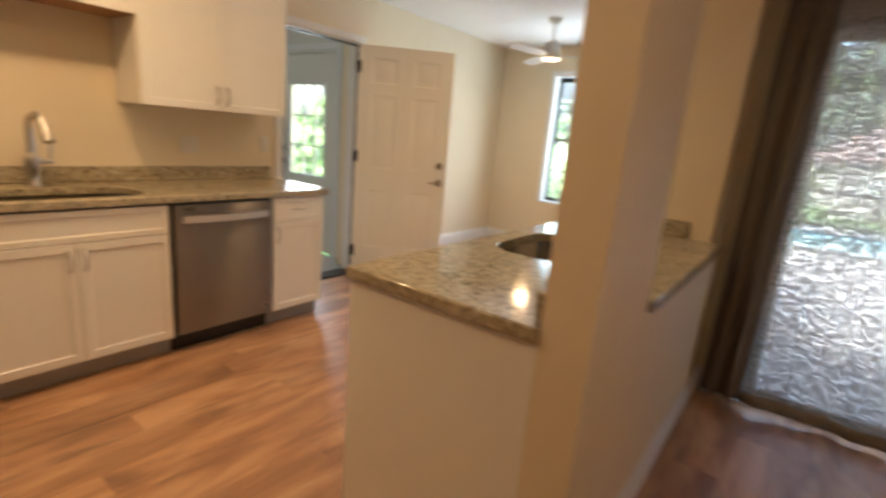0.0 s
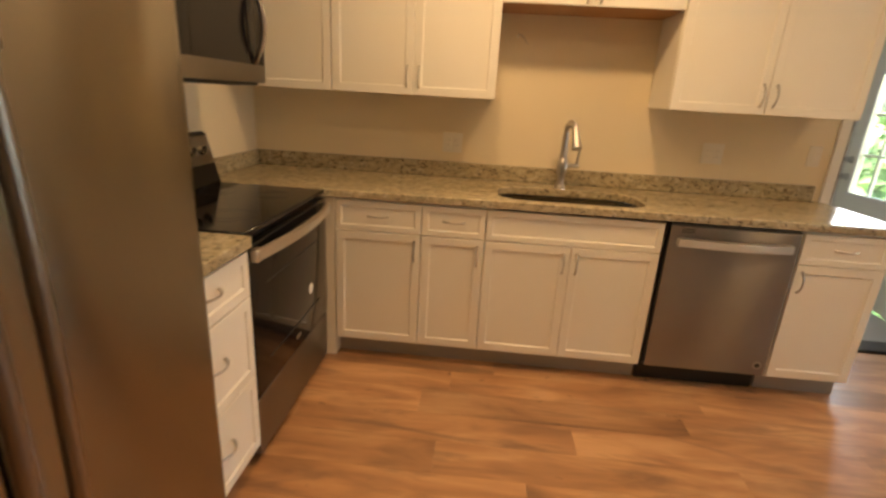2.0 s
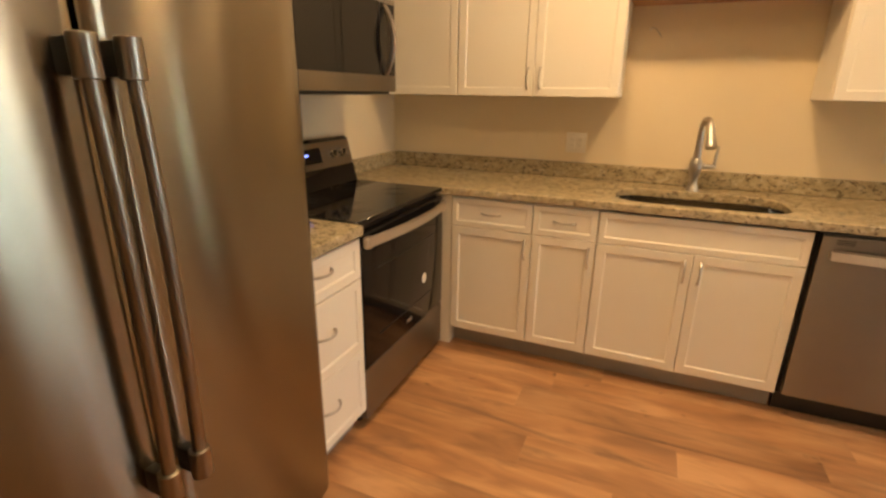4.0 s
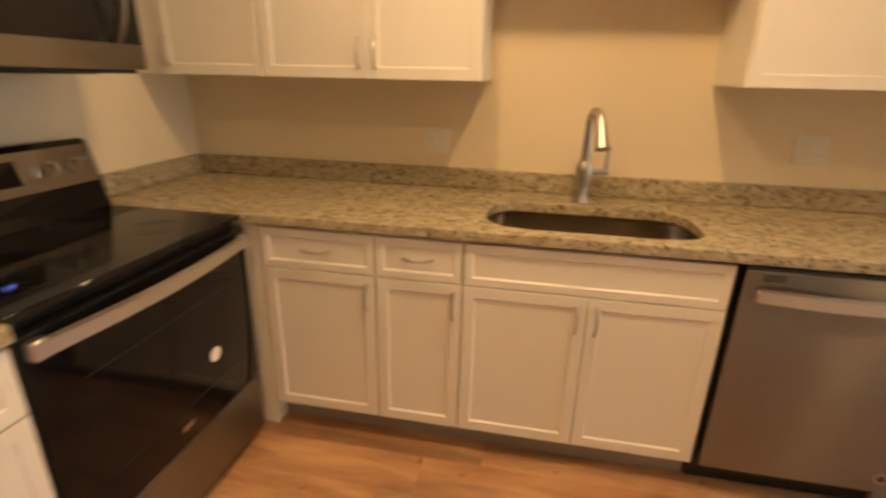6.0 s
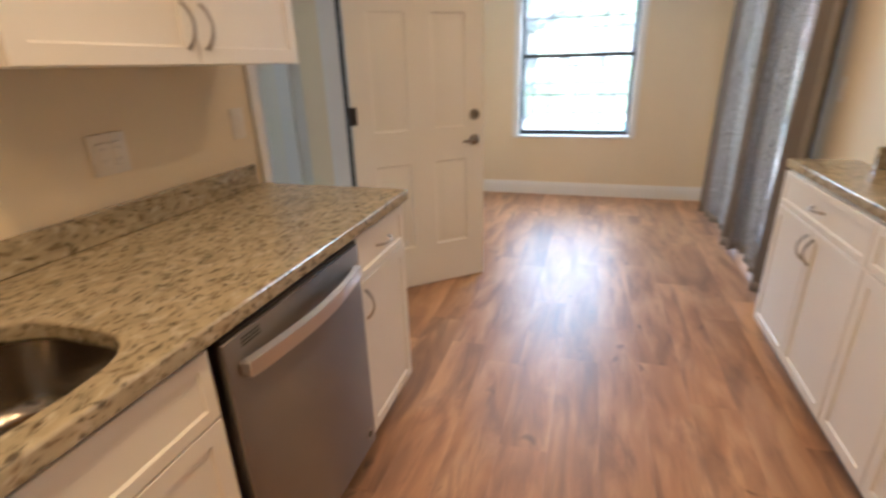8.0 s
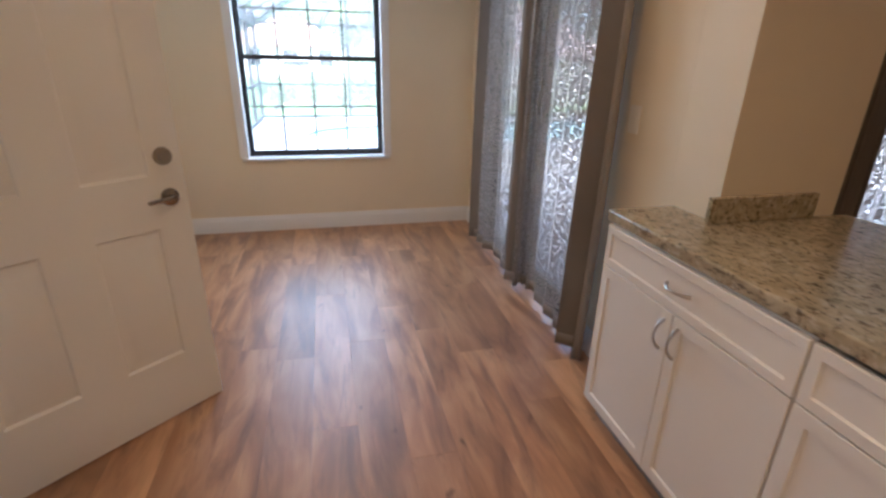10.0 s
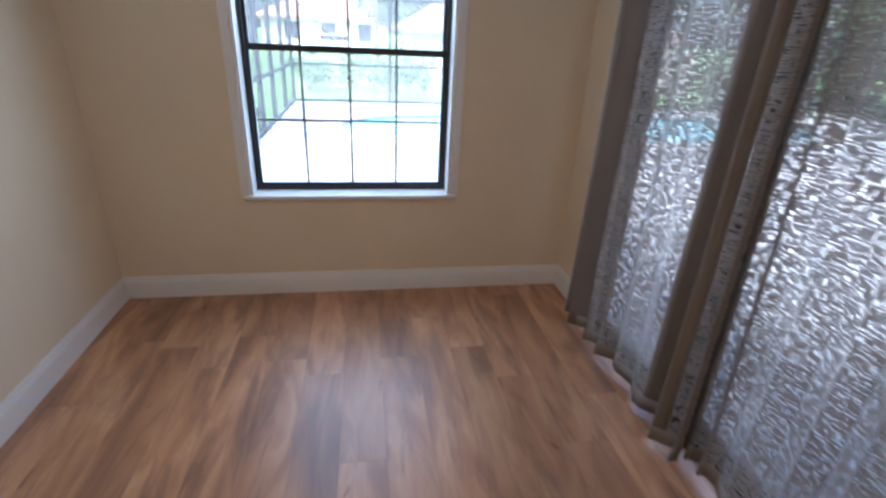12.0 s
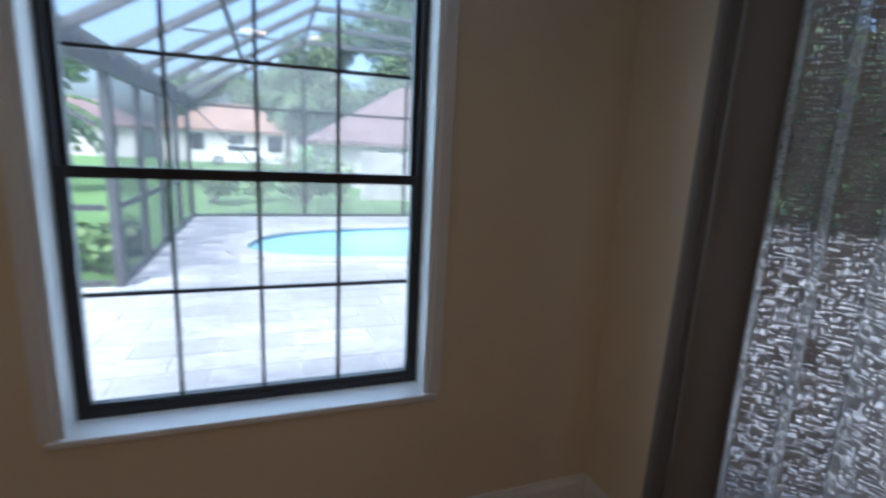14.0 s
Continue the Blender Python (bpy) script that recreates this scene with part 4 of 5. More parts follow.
# ---- curtains ----
def curtain(m, folds, height, label, seed):
    """Folds: (length along the rod, depth of the pleat, number of waves) one after another."""
    rng = random.Random(seed)
    t = thing("curtain", m, label, "curtain", "slub-weave curtains")
    xs, ys, us, thick = [], [], [], []
    x, u, ph = 0.0, 0.0, 0.0
    for length, depth, waves in folds:
        n = max(10, int(waves * 18))
        for i in range(n):
            s = i / n
            p = ph + 2 * math.pi * waves * s
            nx = x + length * s + .012 * math.sin(2 * p)
            ny = depth * math.sin(p)
            if xs:
                u += math.hypot(nx - xs[-1], ny - ys[-1])
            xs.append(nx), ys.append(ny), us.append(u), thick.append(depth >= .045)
        x += length
        ph += 2 * math.pi * waves
    rows = 26
    bm = bmesh.new()
    uvl = bm.loops.layers.uv.new("UVMap")
    grid = []
    wob = [rng.uniform(-1, 1) for _ in range(8)]
    for j in range(rows + 1):
        h = j / rows
        drop = (1 - h)
        row = []
        for k, (a, b) in enumerate(zip(xs, ys)):
            sway = .022 * drop * math.sin(a * 5.1 + wob[0] * 3) + .010 * drop * math.sin(a * 13 + 4 * h + wob[1])
            row.append(bm.verts.new((a + .015 * drop * math.sin(a * 7 + wob[2] * 3), b * (.85 + .35 * drop) + sway, .035 + .012 * math.sin(a * 6 + wob[3]) * drop + (height - .035) * h)))
        grid.append(row)
    pleats = bmesh.new()
    for j in range(rows):
        for k in range(len(xs) - 1):
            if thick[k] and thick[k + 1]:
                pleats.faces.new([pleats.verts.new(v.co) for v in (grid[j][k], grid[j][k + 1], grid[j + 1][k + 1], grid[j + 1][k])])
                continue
            f = bm.faces.new((grid[j][k], grid[j][k + 1], grid[j + 1][k + 1], grid[j + 1][k]))
            for lp, (kk, jj) in zip(f.loops, ((k, j), (k + 1, j), (k + 1, j + 1), (k, j + 1))):
                lp[uvl].uv = (us[kk], height * jj / rows)
    lowest = [[tuple(v.co) for v in grid[0]], [tuple(v.co) for v in grid[1]]]
    edge = [[tuple(r[i].co) for r in grid] for i in (0, 2)]
    edge2 = [[tuple(r[-1 - i].co) for r in grid] for i in (0, 2)]
    bmesh.ops.delete(bm, geom=[v for v in bm.verts if not v.link_faces], context="VERTS")
    part("fabric", bm, WEAVE, t, "open slub weave", 80)
    bmesh.ops.remove_doubles(pleats, verts=pleats.verts[:], dist=1e-5)
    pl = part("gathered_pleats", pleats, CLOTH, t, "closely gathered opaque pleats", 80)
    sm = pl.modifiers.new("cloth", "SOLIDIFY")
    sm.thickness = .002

    def strip(name, a, b, f):
        hm = bmesh.new()
        va = [hm.verts.new((p[0], p[1] - .003, p[2])) for p in a]
        vb = [hm.verts.new((p[0] + (q[0] - p[0]) * f, p[1] + (q[1] - p[1]) * f - .003, p[2] + (q[2] - p[2]) * f)) for p, q in zip(a, b)]
        for i in range(len(va) - 1):
            hm.faces.new((va[i], va[i + 1], vb[i + 1], vb[i]))
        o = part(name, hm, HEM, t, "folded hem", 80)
        sm = o.modifiers.new("cloth", "SOLIDIFY")
        sm.thickness = .002

    strip("bottom_hem", *lowest, .75)
    strip("side_hem", *edge, 1.0)
    strip("side_hem", *edge2, 1.0)
    return t


ROD = 2.30
curtain(pose(XE - .085, 6.13, 0, 0, 0, -90), [(.25, .048, 1.5), (.06, .03, .5), (.19, .034, 1.5), (.31, .014, 1.5), (.22, .048, 1.0), (.08, .034, 1.0)], ROD, "beige open-weave curtain panel hanging to the floor", 3)
curtain(pose(XE - .068, 5.10, 0, 0, 0, -90), [(.16, .026, 2.0), (.26, .012, 1.5), (.27, .014, 2), (.24, .046, 1.5)], ROD, "beige open-weave curtain panel beside the counter", 5)
curtain(pose(-.235, YG - .09, 0), [(.215, .05, 2.5), (.40, .016, 2), (.45, .016, 2), (.14, .045, 1.5)], ROD, "beige open-weave curtain panel at the family room door", 8)
curtain(pose(1.0, YG - .09, 0), [(.14, .045, 1.5), (.40, .014, 1.5), (.30, .014, 1.2), (.16, .045, 2.0)], ROD, "beige open-weave curtain panel at the family room door", 9)
for m, ln in ((pose(XE - .08, 6.36, ROD + .02, 0, 0, -90), 2.4), (pose(-.265, YG - .09, ROD + .02), 2.3)):
    t = thing("curtain_rod", m, "dark metal curtain rod on wall brackets", "curtain rod")
    part("rod", tube(bmesh.new(), [(0, 0, 0), (ln, 0, 0)], .011, 12), BRONZE, t)
    for x in (.04, ln - .04):
        part("bracket", boxes((x - .01, .0, -.02, x + .01, .075, .012)), BRONZE, t)
        part("finial", tube(bmesh.new(), [(x * 1.0 + (-.045 if x < 1 else .045), 0, 0), (x + (-.06 if x < 1 else .06), 0, 0), (x + (-.085 if x < 1 else .085), 0, 0)], [.012, .022, .006], 12), BRONZE, t)

# ---- ceiling fan ----
fan = thing("ceiling_fan", pose(-2.20, 5.30, 0), "white ceiling fan with a lit round lens", "ceiling fan")
part("canopy", lathe(bmesh.new(), [(.02, 2.435), (.045, 2.445), (.065, 2.475), (.068, ZC)]), TRIM, fan)
part("downrod", tube(bmesh.new(), [(0, 0, 2.30), (0, 0, 2.44)], .013, 12), TRIM, fan)
part("motor", lathe(bmesh.new(), [(.055, 2.137), (.082, 2.142), (.086, 2.17), (.074, 2.23), (.062, 2.28), (.034, 2.30)]), NICKEL, fan, "satin motor housing")
part("lens", lathe(bmesh.new(), [(.03, 2.121), (.06, 2.123), (.078, 2.130), (.082, 2.136)]), FANGLOW, fan, "glowing frosted lens")
for k in range(3):
    bm = bmesh.new()
    prism(bm, [(.10, -.02), (.16, -.05), (.30, -.065), (.58, -.06), (.62, -.03), (.62, .03), (.58, .06), (.30, .065), (.16, .05), (.10, .02)], -.004, .004)
    b = part("blade", bm, TRIM, fan, "white blade")
    b.matrix_local = pose(0, 0, 2.165, 0, 0, 20 + 120 * k) @ pose(0, 0, 0, 10, 0, 0)

# ---- recessed lights, unseen; the last three added as fill ----
for cx, cy, watts in UNSEEN_CANS:
    t = thing("unseen_recessed_light", pose(cx, cy, ZC), "unseen white recessed ceiling light, lit", "ceiling light", "recessed lights")
    part("trim_ring", tube(bmesh.new(), [(.085 * math.cos(a), .085 * math.sin(a), -.004) for a in [2 * math.pi * i / 32 for i in range(33)]], .009, 8, False), TRIM, t)
    part("lens", lathe(bmesh.new(), [(.076, -.012), (.076, -.002)]), LAMPGLOW, t, "glowing warm lens")


# ---- small things ----
hk = thing("wall_wire", pose(XS, 1.20, 1.69), "short bare wire stub sticking out of the wall", "wire")
part("wire", tube(bmesh.new(), [(0, 0, .02), (.02, .01, .03), (.035, .03, .015), (.03, .05, -.01), (.02, .055, -.02)], .0022, 6), TOE, hk)
part("grommet", tube(bmesh.new(), [(.0, 0, .02), (.004, .001, .021)], .008, 10), PLATE, hk)

# ---- outdoors ----
DZ = -.10
GRASS, nt_, b_ = material("lawn_grass", 0.9)
v_ = world_coords(nt_)
nt_.links.new(ramp(nt_, noise_tex(nt_, v_, 1.1, 6, 0.65), [(0.3, (0.07, 0.14, 0.03)), (0.55, (0.12, 0.22, 0.05)), (0.75, (0.18, 0.25, 0.09))]), b_.inputs["Base Color"])
bump(nt_, b_, noise_tex(nt_, v_, 60, 3), 0.6, 0.02)
bm = bmesh.new()
n = 40
gv = [[None] * (n + 1) for _ in range(n + 1)]
for i in range(n + 1):
    for j in range(n + 1):
        sx, sy = (i / n * 2 - 1), (j / n * 2 - 1)
        gv[i][j] = bm.verts.new((600 * sx * abs(sx) ** 1.5, 600 * sy * abs(sy) ** 1.5 + 8, -.16))
for i in range(n):
    for j in range(n):
        bm.faces.new((gv[i][j], gv[i + 1][j], gv[i + 1][j + 1], gv[i][j + 1]))
tagged(part("ground", bm, GRASS), "green lawn reaching to the horizon", "lawn", "", "structure")
PAVER, nt_, b_ = material("pale_paver", 0.75)
nt_.links.new(ramp(nt_, noise_tex(nt_, world_coords(nt_), 3.5, 5), [(0.3, (0.42, 0.40, 0.37)), (0.7, (0.60, 0.57, 0.53))]), b_.inputs["Base Color"])
bump(nt_, b_, noise_tex(nt_, world_coords(nt_), 80, 3), 0.3, 0.003)
CONCRETE = painted("pool_coping", (0.50, 0.48, 0.44), 0.7, 60, 0.15, 0.3)
WATER, nt_, b_ = material("pool_water", 0.04, 0, (0.36, 0.66, 0.70))
bump(nt_, b_, noise_tex(nt_, world_coords(nt_), 3.0, 3), 0.15, 0.02)
POOLTILE = painted("pool_tile", (0.08, 0.22, 0.32), 0.3, 40, 0.3, 0.2)


def pool_line(grow, n=72):
    out = []
    for i in range(n):
        a = 2 * math.pi * i / n
        c, s = math.cos(a), math.sin(a)
        r = (abs(c) ** 2.8 + abs(s) ** 2.8) ** (-1 / 2.8)
        out.append((2.6 + (5.05 + grow) * r * c + .35 * math.sin(a), 13.25 + (1.5 + grow) * r * s))
    return out


structure("patio_bed", slab([(-7.4, 6.77), (-.69, 6.77), (-.69, 4.04), (12.0, 4.04), (12.0, 16.35), (-3.75, 16.35), (-3.75, 10.95), (-7.4, 10.95)], pool_line(.02), -.20, DZ - .012), PAVER, "sand bed under the patio pavers", "patio")
structure("pool_wall", prism(bmesh.new(), pool_line(.0), -1.4, -.30), POOLTILE, "blue tiled pool shell", "pool")
bm = bmesh.new()
inner, outer = pool_line(-.015), pool_line(.015)
for i in range(72):
    j = (i + 1) % 72
    q = [bm.verts.new((x, y, z)) for x, y in (inner[i], inner[j], outer[j], outer[i]) for z in (-.158, -.112)]
    for f in ((0, 2, 3, 1), (1, 3, 5, 7), (4, 6, 7, 5)):
        bm.faces.new([q[k] for k in f])
bmesh.ops.remove_doubles(bm, verts=bm.verts[:], dist=1e-4)
structure("pool_tile_band", bm, POOLTILE, "dark blue tile band at the waterline", "pool tiles")
structure("pool_water", prism(bmesh.new(), pool_line(-.018), -.159, -.148), WATER, "calm turquoise pool water", "pool water")
bm = bmesh.new()
inner, outer = pool_line(-.02), pool_line(.30)
for i in range(72):
    j = (i + 1) % 72
    q = [bm.verts.new((x, y, z)) for x, y in (inner[i], inner[j], outer[j], outer[i]) for z in (-.111, DZ + .025)]
    for f in ((1, 3, 5, 7), (0, 2, 3, 1), (4, 6, 7, 5)):
        bm.faces.new([q[k] for k in f])
bmesh.ops.remove_doubles(bm, verts=bm.verts[:], dist=1e-4)
structure("pool_coping", bm, CONCRETE, "pale coping round the pool", "pool edge")

# patio pavers in a running bond
rng = random.Random(21)
verts, faces = [], []
pl = pool_line(.31)


def inside(x, y):
    hit = False
    for (x0, y0), (x1, y1) in zip(pl, pl[1:] + pl[:1]):
        if (y0 > y) != (y1 > y) and x < (x1 - x0) * (y - y0) / (y1 - y0) + x0:
            hit = not hit
    return hit


PW, PL = .30, .60
for j in range(46):
    y = 4.05 + j * PW
    for i in range(34):
        x = -7.34 + i * PL + (PL / 2 if j % 2 else 0)
        if (y < 6.78 and x < -.66) or x > 11.3 or y > 16.0 or (x < -3.75 and y > 10.64):
            continue
        if any(inside(x + a * PL, y + b * PW) for a in (0, .5, 1) for b in (0, 1)):
            continue
        h, k = DZ + rng.uniform(-.002, .002), len(verts)
        g = .004
        verts += [(x + g, y + g, h - .03), (x + PL - g, y + g, h - .03), (x + PL - g, y + PW - g, h - .03), (x + g, y + PW - g, h - .03),
                  (x + g + .004, y + g + .004, h), (x + PL - g - .004, y + g + .004, h), (x + PL - g - .004, y + PW - g - .004, h), (x + g + .004, y + PW - g - .004, h)]
        faces += [(k + 4, k + 5, k + 6, k + 7)] + [(k + a, k + (a + 1) % 4, k + 4 + (a + 1) % 4, k + 4 + a) for a in range(4)]
me = bpy.data.meshes.new("patio_pavers")
me.from_pydata(verts, [], faces)
PAVE2, nt_, b_ = material("paver_face", 0.75)
isl = nt_.nodes.new("ShaderNodeNewGeometry")
tone_ = ramp(nt_, isl.outputs["Random Per Island"], [(0.0, (0.36, 0.35, 0.335)), (1.0, (0.50, 0.49, 0.47))])
nt_.links.new(blend(nt_, ramp(nt_, noise_tex(nt_, world_coords(nt_, (1, 2, 1)), 7, 6, 0.7), [(0.40, 0.0), (0.62, 0.75)]), tone_, (0.30, 0.30, 0.295)), b_.inputs["Base Color"])
me.materials.append(PAVE2)
tagged(new("patio_pavers", me), "pale weathered patio pavers in running bond", "pavers", "", "stuff")

# ---- screen cage ----
CAGE = painted("cage_aluminium", (0.07, 0.07, 0.074), 0.5, 200, 0.2, 0.1)


def beam(bm, a, b, w, h):
    a, b = Vector(a), Vector(b)
    d = (b - a).normalized()
    side = d.cross(Vector((0, 0, 1)))
    side = side.normalized() if side.length > 1e-3 else Vector((1, 0, 0))
    up = side.cross(d)
    vs = [bm.verts.new(p + side * sx * w / 2 + up * sz * h / 2) for p in (a, b) for sx, sz in ((-1, -1), (1, -1), (1, 1), (-1, 1))]
    for i in range(4):
        bm.faces.new((vs[i], vs[(i + 1) % 4], vs[4 + (i + 1) % 4], vs[4 + i]))
    bm.faces.new(vs[3::-1]), bm.faces.new(vs[4:])
    return bm


cage = thing("screen_enclosure", pose(0, 0, DZ), "dark aluminium pool screen enclosure with sloping roof beams", "pool enclosure")
EV = 2.36
for y in (8.3, 9.7, 10.95, 12.2, 13.4, 14.8, 16.25):
    if y > 10:
        part("post", beam(bmesh.new(), (-3.68, y, 0), (-3.68, y, EV), .08, .16 if y == 10.95 else .08), CAGE, cage)
    part("rafter", beam(bmesh.new(), (-3.68, y, EV), (-1.4, y, EV + 1.35), .05, .09), CAGE, cage)
    part("rafter", beam(bmesh.new(), (-1.4, y, EV + 1.35), (10.5, y, EV + 1.35), .05, .09), CAGE, cage)
part("eave_beam", beam(bmesh.new(), (-3.68, 6.9, EV), (-3.68, 16.30, EV), .10, .28), CAGE, cage)
part("chair_rail", beam(bmesh.new(), (-3.68, 11.03, .85), (-3.68, 16.25, .85), .04, .06), CAGE, cage)
part("sole_rail", beam(bmesh.new(), (-3.68, 11.03, .03), (-3.68, 16.25, .03), .05, .06), CAGE, cage)
for x in (-2.55, -1.4, .9, 3.2, 5.5, 7.8):
    z = EV + (x + 3.68) * 1.35 / 2.28 if x < -1.4 else EV + 1.35
    part("purlin", beam(bmesh.new(), (x, 6.9, z), (x, 16.30, z), .05, .06), CAGE, cage)
for x in (-1.4, .9, 3.2, 5.5, 7.8, 10.5):
    part("post", beam(bmesh.new(), (x, 16.30, 0), (x, 16.30, EV + 1.35), .06, .06), CAGE, cage)
for z in (.03, .85, 2.3, EV + 1.35):
    part("far_rail", beam(bmesh.new(), (-3.68, 16.30, z), (10.5, 16.30, z), .04, .05), CAGE, cage)
part("brace", beam(bmesh.new(), (-3.68, 16.29, EV), (-2.2, 16.29, .85), .03, .03), CAGE, cage)
part("brace", beam(bmesh.new(), (-3.78, 10.95, 1.7), (-5.0, 10.95, EV), .03, .04), CAGE, cage)
for x in (-5.2, -7.3):
    part("post", beam(bmesh.new(), (x, 10.95, 0), (x, 10.95, EV), .06, .08), CAGE, cage)
for z in (.03, .85, EV):
    part("side_rail", beam(bmesh.new(), (-7.3, 10.95, z), (-3.77, 10.95, z), .05, .06), CAGE, cage)

MESH = bpy.data.materials.new("insect_screen")
MESH.use_nodes = True
nt_ = MESH.node_tree
nt_.nodes.remove(nt_.nodes["Principled BSDF"])
clear_, wire_, mix_ = (nt_.nodes.new("ShaderNode" + k) for k in ("BsdfTransparent", "BsdfDiffuse", "MixShader"))
wire_.inputs[0].default_value = (.16, .165, .17, 1)
mix_.inputs[0].default_value = .3
for a, b in ((clear_.outputs[0], mix_.inputs[1]), (wire_.outputs[0], mix_.inputs[2]), (mix_.outputs[0], nt_.nodes["Material Output"].inputs[0])):
    nt_.links.new(a, b)
# paler, sparser screen copy; its light wire colour puts haze over the background
HAZE_SCREEN = MESH.copy()
HAZE_SCREEN.name = "haze_insect_screen"
HAZE_SCREEN.node_tree.nodes[wire_.name].inputs[0].default_value = (.42, .43, .44, 1)
HAZE_SCREEN.node_tree.nodes[mix_.name].inputs[0].default_value = .16
for y0, y1 in ((10.95, 12.2), (12.2, 13.4), (13.4, 14.8), (14.8, 16.25)):
    for z0, z1 in ((.06, .82), (.88, EV - .1)):
        part("screen_panel", box(-3.681, y0 + .04, z0, -3.679, y1 - .04, z1), MESH, cage, "fine grey insect screen", 0)

for x0, x1 in ((-3.68, -1.4), (-1.4, .9), (.9, 3.2), (3.2, 5.5), (5.5, 7.8), (7.8, 10.5)):
    for z0, z1 in ((.06, .82), (.88, 2.27), (2.33, EV + .9)):
        part("screen_panel", box(x0 + .04, 16.299, z0, x1 - .04, 16.301, z1), HAZE_SCREEN, cage, "fine grey insect screen", 0)
for y0, y1 in ((8.3, 9.7), (9.7, 10.95), (10.95, 12.2), (12.2, 13.4), (13.4, 14.8), (14.8, 16.25)):
    part("roof_screen", beam(bmesh.new(), (-3.6, (y0 + y1) / 2, EV + .05), (-1.45, (y0 + y1) / 2, EV + 1.32), y1 - y0 - .08, .002), HAZE_SCREEN, cage, "fine grey insect screen", 0)
    part("roof_screen", beam(bmesh.new(), (-1.38, (y0 + y1) / 2, EV + 1.35), (10.4, (y0 + y1) / 2, EV + 1.35), y1 - y0 - .08, .002), HAZE_SCREEN, cage, "fine grey insect screen", 0)

# ---- planting ----
def leaf_mat(name, a, b):
    m, nt, p = material(name, 0.6)
    g = nt.nodes.new("ShaderNodeNewGeometry")
    nt.links.new(ramp(nt, g.outputs["Random Per Island"], [(0.0, a), (1.0, b)]), p.inputs["Base Color"])
    return m


LEAF1 = leaf_mat("leaf_green", (0.035, 0.075, 0.018), (0.11, 0.17, 0.045))
LEAF2 = leaf_mat("leaf_light_green", (0.06, 0.13, 0.02), (0.17, 0.26, 0.07))
BARK = painted("bark", (0.16, 0.12, 0.09), 0.9, 40, 0.3, 0.6)


def leaves(rng, clumps, count, size):
    """Loose leaves strewn through the clumps, denser towards their skins."""
    verts, faces = [], []
    for _ in range(count):
        c, r = clumps[rng.randrange(len(clumps))]
        d = Vector((rng.gauss(0, 1), rng.gauss(0, 1), rng.gauss(0, 1))).normalized()
        p = Vector(c) + Vector((d.x * r[0], d.y * r[1], d.z * r[2])) * rng.uniform(.45, 1.08)
        n = (d + Vector((rng.uniform(-.8, .8), rng.uniform(-.8, .8), rng.uniform(-.2, 1)))).normalized()
        u = n.orthogonal().normalized()
        u = (Matrix.Rotation(rng.uniform(0, 6.28), 3, n) @ u)
        w = n.cross(u)
        s, k = size * rng.uniform(.6, 1.4), len(verts)
        verts += [p - u * s, p - w * s * .45 + n * s * .1, p + u * s, p + w * s * .45 + n * s * .1]
        faces.append((k, k + 1, k + 2, k + 3))
    me = bpy.data.meshes.new("leaves")
    me.from_pydata([tuple(v) for v in verts], [], faces)
    return me


def tree(x, y, h, spread, label, mat, seed, count=3200, size=.22, low=.42):
    rng = random.Random(seed)
    t = thing("tree", pose(x, y, -.18), label, "tree")
    bm = bmesh.new()
    tube(bm, [(0, 0, 0), (.05, .03, h * .2), (rng.uniform(-.2, .2), .1, h * .45), (rng.uniform(-.3, .3), 0, h * .8)], [h * .035, h * .028, h * .02, h * .006], 9)
    clumps = []
    for k in range(11):
        a, r = rng.uniform(0, 6.28), spread * rng.uniform(.1, .75)
        p = Vector((r * math.cos(a), r * math.sin(a), h * rng.uniform(low, .95)))
        tube(bm, [(0, 0, h * .3), p * .55 + Vector((0, 0, h * .12)), p], [h * .014, h * .009, h * .003], 6)
        clumps.append((p, [spread * rng.uniform(.28, .5) for _ in range(2)] + [h * rng.uniform(.10, .2)]))
    part("trunk", bm, BARK, t)
    me = leaves(rng, clumps, count, size)
    me.materials.append(mat)
    o = new("crown", me)
    o.parent = t
    return t


tree(5.0, 34, 9.5, 4.2, "tall dark green broadleaf tree behind the house", LEAF1, 1, 13000, .16, .3)
tree(-1.2, 57, 8.0, 3.6, "broadleaf tree beyond the neighbour's drive", LEAF1, 2, 9000, .18, .25)
tree(-8.5, 58, 7.5, 3.4, "broadleaf tree beyond the lawn", LEAF1, 3, 9000, .18, .25)
tree(1.6, 38, 9.0, 4.0, "dark green broadleaf tree behind the house", LEAF1, 14, 13000, .16, .25)
tree(8.6, 37, 10.5, 4.4, "tall dark green broadleaf tree behind the house", LEAF1, 15, 13000, .17, .25)
tree(-4.9, 60, 8.0, 3.8, "broadleaf tree beyond the neighbour's drive", LEAF1, 16, 9000, .18, .2)
tree(-10.5, 26, 6.0, 3.0, "light green tree at the lawn's edge", LEAF2, 4)
tree(11.0, 30, 9.0, 4.5, "tall dark green broadleaf tree", LEAF1, 5, 11000, .17)
tree(14.0, 20, 7.0, 4.0, "dense green tree past the pool", LEAF1, 6, 4000, .24)
tree(16.0, 11, 6.5, 4.0, "dense green tree past the pool", LEAF2, 7, 4000, .24)
tree(15.0, 5, 6.0, 3.6, "dense green tree past the patio", LEAF1, 8, 3500, .24)
tree(13.2, 13.6, 10.0, 4.2, "tall dense tree past the pool enclosure", LEAF1, 21, 5500, .26, .15)
tree(13.6, 18.2, 10.5, 4.2, "tall dense tree past the pool enclosure", LEAF1, 22, 5500, .26, .15)
